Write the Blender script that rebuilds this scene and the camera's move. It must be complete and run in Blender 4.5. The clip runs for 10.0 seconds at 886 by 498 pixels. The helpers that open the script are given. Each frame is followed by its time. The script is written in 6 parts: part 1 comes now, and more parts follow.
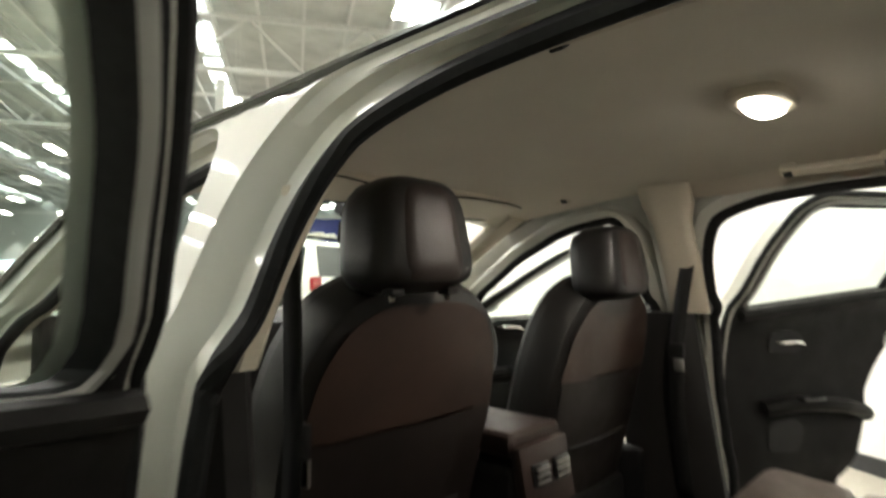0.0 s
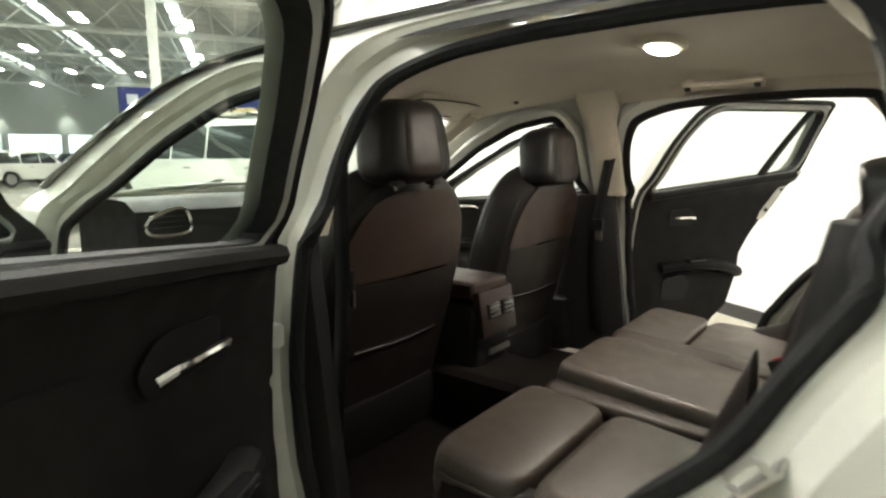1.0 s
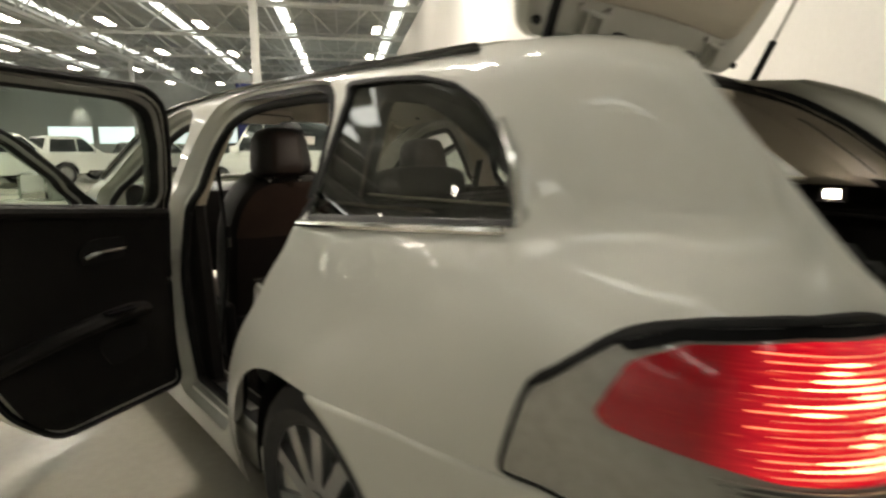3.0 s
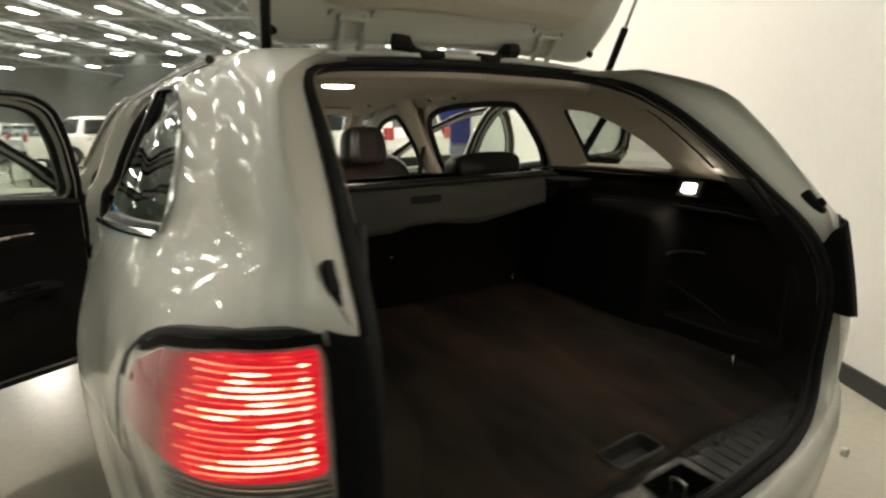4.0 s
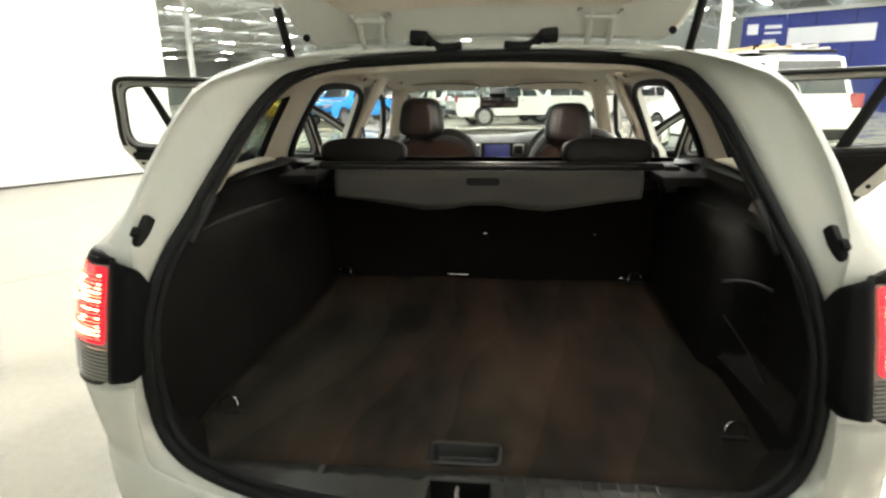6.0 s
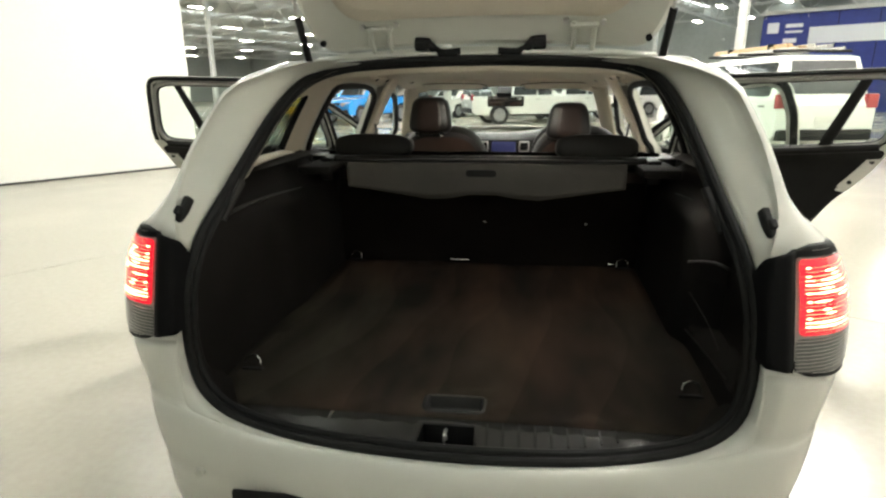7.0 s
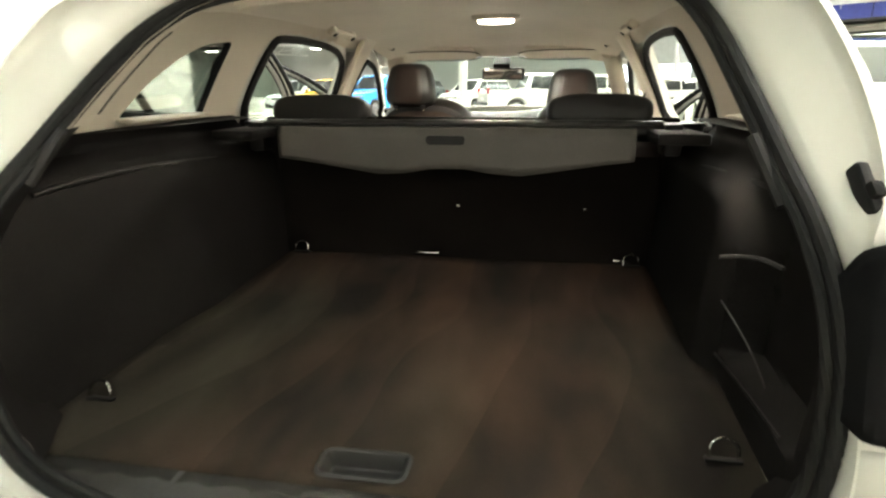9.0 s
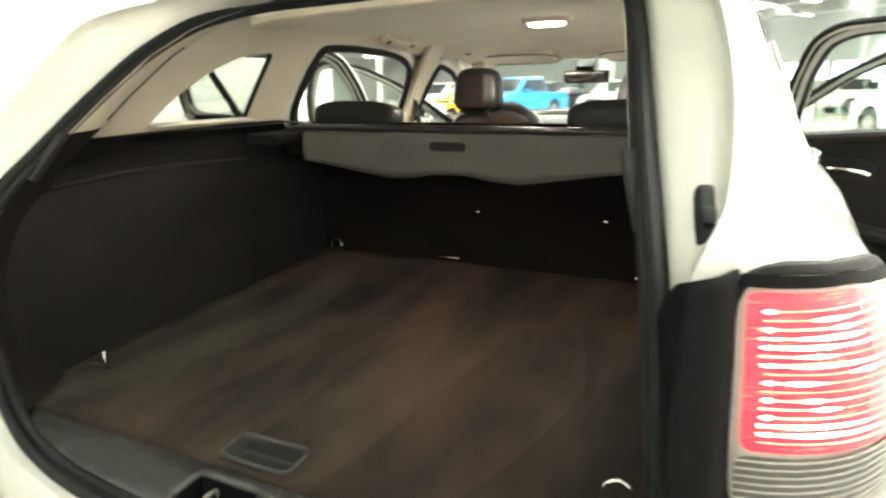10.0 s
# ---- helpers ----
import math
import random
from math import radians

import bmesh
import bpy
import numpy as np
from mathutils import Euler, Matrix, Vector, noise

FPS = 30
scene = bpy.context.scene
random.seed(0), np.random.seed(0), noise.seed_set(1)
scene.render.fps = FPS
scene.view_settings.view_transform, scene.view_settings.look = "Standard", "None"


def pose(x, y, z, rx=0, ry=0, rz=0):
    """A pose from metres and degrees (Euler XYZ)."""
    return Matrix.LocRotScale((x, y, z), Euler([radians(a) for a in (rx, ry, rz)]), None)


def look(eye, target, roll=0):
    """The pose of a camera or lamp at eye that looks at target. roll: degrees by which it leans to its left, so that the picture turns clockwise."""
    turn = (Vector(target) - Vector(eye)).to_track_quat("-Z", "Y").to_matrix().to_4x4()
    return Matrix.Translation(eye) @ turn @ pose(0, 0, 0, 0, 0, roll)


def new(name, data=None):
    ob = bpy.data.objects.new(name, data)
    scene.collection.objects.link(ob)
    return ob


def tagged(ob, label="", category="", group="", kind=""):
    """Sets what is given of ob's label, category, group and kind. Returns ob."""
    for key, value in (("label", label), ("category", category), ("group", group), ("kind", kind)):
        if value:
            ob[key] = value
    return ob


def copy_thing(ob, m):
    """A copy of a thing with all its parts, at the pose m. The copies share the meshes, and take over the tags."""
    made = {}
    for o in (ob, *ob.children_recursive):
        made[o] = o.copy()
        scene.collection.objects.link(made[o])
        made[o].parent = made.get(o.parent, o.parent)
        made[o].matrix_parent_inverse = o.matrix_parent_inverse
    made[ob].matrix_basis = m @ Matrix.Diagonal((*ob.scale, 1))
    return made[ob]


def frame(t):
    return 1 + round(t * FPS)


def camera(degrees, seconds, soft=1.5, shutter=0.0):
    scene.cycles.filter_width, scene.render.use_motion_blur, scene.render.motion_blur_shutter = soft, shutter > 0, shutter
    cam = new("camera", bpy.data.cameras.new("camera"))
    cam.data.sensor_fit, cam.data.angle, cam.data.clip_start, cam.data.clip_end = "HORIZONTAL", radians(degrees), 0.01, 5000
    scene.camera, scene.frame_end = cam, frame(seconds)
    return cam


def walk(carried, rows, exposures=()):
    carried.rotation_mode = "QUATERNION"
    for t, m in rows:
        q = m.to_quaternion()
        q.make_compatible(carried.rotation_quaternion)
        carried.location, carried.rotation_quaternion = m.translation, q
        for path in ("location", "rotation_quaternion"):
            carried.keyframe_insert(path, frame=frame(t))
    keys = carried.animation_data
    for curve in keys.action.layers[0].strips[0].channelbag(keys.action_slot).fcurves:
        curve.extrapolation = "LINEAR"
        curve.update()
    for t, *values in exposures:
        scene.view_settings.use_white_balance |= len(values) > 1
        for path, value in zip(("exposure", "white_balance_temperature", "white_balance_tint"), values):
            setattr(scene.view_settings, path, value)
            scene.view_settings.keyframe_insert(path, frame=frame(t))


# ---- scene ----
cam = camera(76.0, 10.0, soft=2.4, shutter=0.5)
PATH = [
    (0, (-1.128, 1.458, 1.131), (0.326, 2.826, 1.254), -0.4),
    (0.5, (-1.353, 1.355, 1.149), (0.192, 2.614, 0.985), -0.1),
    (1, (-1.509, 1.238, 1.172), (0.047, 2.457, 0.866), -0.1),
    (1.5, (-1.601, 1.006, 1.185), (-0.077, 2.257, 0.847), -0.7),
    (2, (-1.675, 0.708, 1.194), (-0.245, 2.067, 0.864), -0.8),
    (2.2, (-1.681, 0.571, 1.196), (-0.285, 1.968, 0.879), -0.6),
    (3.5, (-1.271, -0.413, 1.259), (-0.039, 1.116, 0.881), -0.4),
    (4, (-0.938, -0.604, 1.287), (0.124, 1.037, 0.864), -0.9),
    (4.5, (-0.635, -0.762, 1.313), (0.089, 1.043, 0.845), -1.2),
    (5, (-0.322, -0.821, 1.311), (-0.029, 1.095, 0.818), -1.1),
    (5.5, (-0.068, -0.849, 1.333), (-0.168, 1.08, 0.816), -1.1),
    (7, (0.153, -1.153, 1.352), (-0.123, 0.755, 0.818), -0.4),
    (7.5, (0.164, -1.116, 1.329), (-0.123, 0.791, 0.798), -0.4),
    (8, (0.197, -1.002, 1.277), (-0.098, 0.903, 0.744), -0.4),
    (8.5, (0.222, -0.857, 1.248), (-0.077, 1.046, 0.711), -0.3),
    (9, (0.274, -0.673, 1.201), (-0.065, 1.221, 0.659), -0.3),
    (9.5, (0.413, -0.586, 1.202), (-0.055, 1.281, 0.657), -0.4),
    (10, (0.654, -0.559, 1.211), (-0.144, 1.197, 0.678), -0.7),
]
walk(cam, [(t, look(eye, target, roll)) for t, eye, target, roll in PATH],
     exposures=[(0.0, 0.4, 6600, 10), (0.5, 0.4, 6550, 9), (1.0, 0.6, 6600, 8), (1.5, 0.55, 6750, 9), (2.0, 0.45, 6900, 10), (3.5, -0.7, 7300, 14), (4.0, -0.35, 7050, 11), (4.5, 0.0, 6850, 9), (5.0, 0.6, 6600, 8),
                (5.5, 0.85, 6500, 8), (7.5, 0.25, 6550, 8), (8.5, 0.85, 6700, 9), (9.0, 1.5, 6800, 8), (9.5, 1.75, 6900, 8), (10.0, 1.85, 6600, 6)])

# ---- world and large lights ----
HALL = Matrix.Rotation(radians(-32.0), 4, "Z")      # the hall's grid stands 32 degrees off the car's axis


def hall(a, b, z=0.0):
    """A place in the hall's own grid: a across to the right, b along, z up."""
    return HALL @ Vector((a, b, z))


world = bpy.data.worlds.new("world")
scene.world = world
world.use_nodes = True
wbg = world.node_tree.nodes["Background"]
wbg.inputs["Color"].default_value = (0.93, 0.97, 1.0, 1)
wbg.inputs["Strength"].default_value = 0.03


def area_lamp(name, m, sx, sy, watts, colour):
    data = bpy.data.lights.new(name, "AREA")
    data.shape, data.size, data.size_y, data.energy, data.color = "RECTANGLE", sx, sy, watts, colour
    ob = new(name, data)
    ob.matrix_world = m
    return ob


WARM = (1.0, 0.97, 0.91)
LAMP_Z = 6.4
# the luminaires over the bay and the hall that give most of the light
for a, b, watts in ((0.3, 3.5, 210), (-3.4, 3.5, 250), (0.3, 10.9, 280), (-3.4, 10.9, 340), (-7.1, 10.9, 260), (5.6, 10.9, 500), (-14.5, 18.3, 800), (5.6, 25.7, 1000), (-28.0, 10.9, 700), (-35.0, 33.1, 700), (-54.0, 25.7, 1200), (-80.0, 47.9, 1200)):
    area_lamp("ceiling_lamp", Matrix.Translation(hall(a, b, LAMP_Z)) @ HALL, 0.40, 1.5, watts, WARM)

# ---- materials ----
def material(name, colour, rough=0.5, metal=0.0, grain=0.0, grain_scale=60.0, stain=0.0, stain_scale=2.0, bump=0.0, bump_scale=200.0,
             coat=0.0, rough_var=0.0, sheen=0.0, spec=0.5, per_object=0.0):
    """A surface with fine grain, larger stains, relief and wear."""
    mat = bpy.data.materials.new(name)
    mat.use_nodes = True
    nt = mat.node_tree
    bsdf = nt.nodes["Principled BSDF"]
    bsdf.inputs["Roughness"].default_value = rough
    bsdf.inputs["Metallic"].default_value = metal
    bsdf.inputs["Coat Weight"].default_value = coat
    bsdf.inputs["Coat Roughness"].default_value = 0.04
    bsdf.inputs["Sheen Weight"].default_value = sheen
    bsdf.inputs["Specular IOR Level"].default_value = spec
    coord = nt.nodes.new("ShaderNodeTexCoord")
    last = None

    def tex(scale, detail=4.0):
        node = nt.nodes.new("ShaderNodeTexNoise")
        node.inputs["Scale"].default_value = scale
        node.inputs["Detail"].default_value = detail
        nt.links.new(coord.outputs["Object"], node.inputs["Vector"])
        return node

    def mixed(source, factor_from, amount):
        ramp = nt.nodes.new("ShaderNodeMapRange")
        ramp.inputs["From Min"].default_value, ramp.inputs["From Max"].default_value = 0.3, 0.7
        ramp.inputs["To Min"].default_value, ramp.inputs["To Max"].default_value = 1 - amount, 1 + amount * 0.6
        nt.links.new(factor_from, ramp.inputs["Value"])
        mul = nt.nodes.new("ShaderNodeVectorMath")
        mul.operation = "MULTIPLY"
        if source is None:
            mul.inputs[0].default_value = colour
        else:
            nt.links.new(source, mul.inputs[0])
        comb = nt.nodes.new("ShaderNodeCombineXYZ")
        for k in range(3):
            nt.links.new(ramp.outputs["Result"], comb.inputs[k])
        nt.links.new(comb.outputs["Vector"], mul.inputs[1])
        return mul.outputs["Vector"]

    if grain:
        last = mixed(last, tex(grain_scale).outputs["Fac"], grain)
    if stain:
        last = mixed(last, tex(stain_scale, 6.0).outputs["Fac"], stain)
    if per_object:
        info = nt.nodes.new("ShaderNodeObjectInfo")
        last = mixed(last, info.outputs["Random"], per_object)
    if last is None:
        bsdf.inputs["Base Color"].default_value = (*colour, 1)
    else:
        nt.links.new(last, bsdf.inputs["Base Color"])
    if rough_var:
        rr = nt.nodes.new("ShaderNodeMapRange")
        rr.inputs["From Min"].default_value, rr.inputs["From Max"].default_value = 0.3, 0.7
        rr.inputs["To Min"].default_value, rr.inputs["To Max"].default_value = max(0.0, rough - rough_var), rough + rough_var
        nt.links.new(tex(stain_scale * 2.3, 5.0).outputs["Fac"], rr.inputs["Value"])
        nt.links.new(rr.outputs["Result"], bsdf.inputs["Roughness"])
    if bump:
        bn = nt.nodes.new("ShaderNodeBump")
        bn.inputs["Strength"].default_value = bump
        bn.inputs["Distance"].default_value = 0.002
        nt.links.new(tex(bump_scale, 3.0).outputs["Fac"], bn.inputs["Height"])
        nt.links.new(bn.outputs["Normal"], bsdf.inputs["Normal"])
    return mat


def glow(name, colour, strength):
    mat = bpy.data.materials.new(name)
    mat.use_nodes = True
    bsdf = mat.node_tree.nodes["Principled BSDF"]
    bsdf.inputs["Base Color"].default_value = (*colour, 1)
    bsdf.inputs["Emission Color"].default_value = (*colour, 1)
    bsdf.inputs["Emission Strength"].default_value = strength
    return mat


def glass(name, tint, rough=0.0, gloss=0.055):
    """A thin pane: tinted see-through with a mirror gloss that grows at grazing angles."""
    mat = bpy.data.materials.new(name)
    mat.use_nodes = True
    nt = mat.node_tree
    nt.nodes.clear()
    out = nt.nodes.new("ShaderNodeOutputMaterial")
    mix = nt.nodes.new("ShaderNodeMixShader")
    clear = nt.nodes.new("ShaderNodeBsdfTransparent")
    clear.inputs["Color"].default_value = (*tint, 1)
    shine = nt.nodes.new("ShaderNodeBsdfGlossy")
    shine.inputs["Roughness"].default_value = rough
    shine.inputs["Color"].default_value = (1, 1, 1, 1)
    lw = nt.nodes.new("ShaderNodeLayerWeight")
    lw.inputs["Blend"].default_value = 0.5
    power = nt.nodes.new("ShaderNodeMath")
    power.operation, power.inputs[1].default_value = "POWER", 4.0
    nt.links.new(lw.outputs["Facing"], power.inputs[0])
    ramp = nt.nodes.new("ShaderNodeMapRange")
    ramp.inputs["To Min"].default_value, ramp.inputs["To Max"].default_value = gloss, 1.0
    nt.links.new(power.outputs["Value"], ramp.inputs["Value"])
    nt.links.new(ramp.outputs["Result"], mix.inputs["Fac"])
    nt.links.new(clear.outputs["BSDF"], mix.inputs[1])
    nt.links.new(shine.outputs["BSDF"], mix.inputs[2])
    nt.links.new(mix.outputs["Shader"], out.inputs["Surface"])
    return mat


M = {}
M["paint"] = material("white_paint", (0.61, 0.61, 0.555), 0.55, coat=1.0, stain=0.02, stain_scale=3.0, spec=0.5)
M["paint_in"] = material("white_inner_paint", (0.56, 0.56, 0.50), 0.38, coat=0.4, stain=0.04, stain_scale=6.0)
M["black"] = material("black_plastic", (0.009, 0.0088, 0.0088), 0.5, grain=0.2, grain_scale=400, bump=0.25, bump_scale=500, spec=0.2)
M["gloss_black"] = material("gloss_black", (0.012, 0.012, 0.013), 0.12, coat=0.6)
M["rubber"] = material("black_rubber", (0.011, 0.011, 0.011), 0.65, grain=0.25, grain_scale=80, bump=0.2, bump_scale=300, spec=0.2)
M["filler"] = material("black_filler", (0.007, 0.007, 0.0075), 0.6, spec=0.06, stain=0.1, stain_scale=6)
M["recess"] = material("recess_plastic", (0.030, 0.029, 0.028), 0.45, grain=0.15, grain_scale=300, spec=0.3)
M["tyre"] = material("tyre_rubber", (0.022, 0.022, 0.023), 0.75, grain=0.3, grain_scale=40, bump=0.4, bump_scale=120)
M["liner"] = material("beige_headliner", (0.64, 0.585, 0.48), 0.9, grain=0.08, grain_scale=500, stain=0.05, stain_scale=4, bump=0.3, bump_scale=700, sheen=0.2)
M["beige"] = material("beige_plastic", (0.57, 0.515, 0.415), 0.55, grain=0.06, grain_scale=300, stain=0.04, stain_scale=5, bump=0.2, bump_scale=500)
M["carpet"] = material("dark_carpet", (0.0095, 0.0075, 0.0065), 0.95, grain=0.35, grain_scale=350, stain=0.5, stain_scale=3.2, bump=0.8, bump_scale=420, spec=0.1)
M["dark_trim"] = material("dark_side_trim", (0.0135, 0.0120, 0.0112), 0.7, grain=0.3, grain_scale=300, stain=0.3, stain_scale=4, bump=0.5, bump_scale=400, spec=0.12)
M["dark_plastic"] = material("charcoal_plastic", (0.016, 0.015, 0.0145), 0.45, grain=0.15, grain_scale=300, stain=0.15, stain_scale=8, bump=0.3, bump_scale=450, rough_var=0.08, spec=0.25)
M["sill_plastic"] = material("sill_plastic", (0.045, 0.044, 0.042), 0.26, grain=0.15, grain_scale=300, stain=0.06, stain_scale=5, bump=0.12, bump_scale=450)
M["leather_brown"] = material("brown_leather", (0.080, 0.050, 0.038), 0.40, grain=0.15, grain_scale=180, stain=0.18, stain_scale=7, bump=0.35, bump_scale=330, rough_var=0.08)
M["leather_black"] = material("black_leather", (0.012, 0.0110, 0.0105), 0.42, grain=0.15, grain_scale=180, stain=0.2, stain_scale=7, bump=0.35, bump_scale=330, rough_var=0.08, spec=0.45)
M["leather_dark"] = material("dark_brown_leather", (0.026, 0.0165, 0.0135), 0.42, grain=0.15, grain_scale=180, stain=0.2, stain_scale=7, bump=0.35, bump_scale=330, rough_var=0.08, spec=0.35)
M["leather_taupe"] = material("taupe_leather", (0.068, 0.0525, 0.0425), 0.40, grain=0.15, grain_scale=180, stain=0.18, stain_scale=7, bump=0.35, bump_scale=330, rough_var=0.08)
# dark seat leather, reddened and lightened for the dome lamp's warm reflection
M["leather_warm_lit"] = material("warm_lit_leather", (0.042, 0.0245, 0.0185), 0.38, grain=0.15, grain_scale=180, stain=0.35, stain_scale=5, bump=0.35, bump_scale=330, rough_var=0.1)
M["leather_pocket"] = material("pocket_leather", (0.0165, 0.0125, 0.0112), 0.45, grain=0.15, grain_scale=180, stain=0.3, stain_scale=6, bump=0.35, bump_scale=330, rough_var=0.08, spec=0.35)
M["leather_gusset"] = material("gusset_leather", (0.030, 0.018, 0.0125), 0.5, grain=0.15, grain_scale=180, stain=0.18, stain_scale=7, bump=0.35, bump_scale=330)
M["door_grey"] = material("grey_door_plastic", (0.0125, 0.0118, 0.0112), 0.6, grain=0.12, grain_scale=300, stain=0.12, stain_scale=6, bump=0.3, bump_scale=450, rough_var=0.08, spec=0.1)
M["grey_strip"] = material("grey_channel", (0.30, 0.30, 0.28), 0.45, stain=0.1, stain_scale=9)
M["cover"] = material("grey_cover_fabric", (0.075, 0.070, 0.062), 0.7, grain=0.2, grain_scale=500, stain=0.12, stain_scale=5, bump=0.4, bump_scale=600, spec=0.25)
M["chrome"] = material("chrome", (0.75, 0.74, 0.72), 0.12, metal=1.0)
M["satin"] = material("satin_metal", (0.55, 0.54, 0.52), 0.35, metal=1.0)
M["alloy"] = material("alloy", (0.42, 0.42, 0.42), 0.35, metal=0.9, stain=0.15, stain_scale=8)
M["glass"] = glass("clear_glass", (0.83, 0.91, 0.86))
M["tint"] = glass("tinted_glass", (0.38, 0.40, 0.38), gloss=0.09)
M["lens_clear"] = material("clear_lens", (0.30, 0.29, 0.26), 0.12, coat=1.0, grain=0.1, grain_scale=50)
M["lens_smoke"] = material("smoked_lens", (0.07, 0.066, 0.060), 0.35, coat=0.25, grain=0.15, grain_scale=60)
M["led"] = glow("lit_led", (1.0, 0.26, 0.13), 2.2)
M["led_hot"] = glow("hot_led", (1.0, 0.70, 0.36), 4.6)
M["lamp_lit"] = glow("lit_lamp", (1.0, 0.93, 0.82), 22.0)
M["concrete"] = material("polished_concrete", (0.40, 0.375, 0.315), 0.20, grain=0.05, grain_scale=25, stain=0.05, stain_scale=0.35, rough_var=0.05, bump=0.05, bump_scale=40)
M["wall_white"] = material("white_wall", (0.82, 0.81, 0.77), 0.7, grain=0.02, grain_scale=30, stain=0.04, stain_scale=0.5, bump=0.1, bump_scale=90)
M["wall_grey"] = material("grey_hall_wall", (0.46, 0.48, 0.45), 0.8, grain=0.06, grain_scale=3, stain=0.12, stain_scale=0.15)
M["deck"] = material("roof_decking", (0.50, 0.52, 0.49), 0.7, grain=0.2, grain_scale=1.2, stain=0.15, stain_scale=0.2)
M["steel"] = material("white_steel", (0.62, 0.63, 0.60), 0.5, grain=0.06, grain_scale=6, stain=0.08, stain_scale=0.6)
M["panel_lit"] = glow("lit_panel", (1.0, 0.97, 0.9), 46.0)
M["skylight"] = glow("skylight_sheet", (0.93, 1.0, 0.98), 5.0)
M["window_lit"] = glow("daylit_window", (0.80, 0.93, 1.0), 1.6)
M["blue"] = material("blue_cladding", (0.015, 0.03, 0.22), 0.5, grain=0.1, grain_scale=3, stain=0.1, stain_scale=0.5)
M["sign_white"] = material("sign_white", (0.75, 0.77, 0.8), 0.5)
M["skirting"] = material("black_skirting", (0.02, 0.02, 0.02), 0.5, grain=0.2)
for key, rgb in (("white", (0.74, 0.74, 0.70)), ("dark", (0.02, 0.022, 0.026)), ("silver", (0.45, 0.46, 0.47)), ("azure", (0.02, 0.22, 0.55)), ("yellow", (0.75, 0.42, 0.02)), ("red", (0.30, 0.014, 0.018)), ("mint", (0.55, 0.66, 0.55))):
    M["car_" + key] = material(key + "_car_paint", rgb, 0.25, coat=1.0, stain=0.03)
M["car_glass"] = material("dark_car_glass", (0.02, 0.024, 0.026), 0.05, coat=0.5, spec=0.8)
M["screen"] = glow("navy_screen", (0.03, 0.04, 0.16), 0.15)
M["timber"] = material("pale_timber", (0.42, 0.30, 0.17), 0.6, grain=0.25, grain_scale=30, stain=0.15, stain_scale=3)
M["buckle_red"] = material("red_buckle_button", (0.35, 0.012, 0.012), 0.4)
M["number"] = material("plate", (0.6, 0.6, 0.55), 0.5)


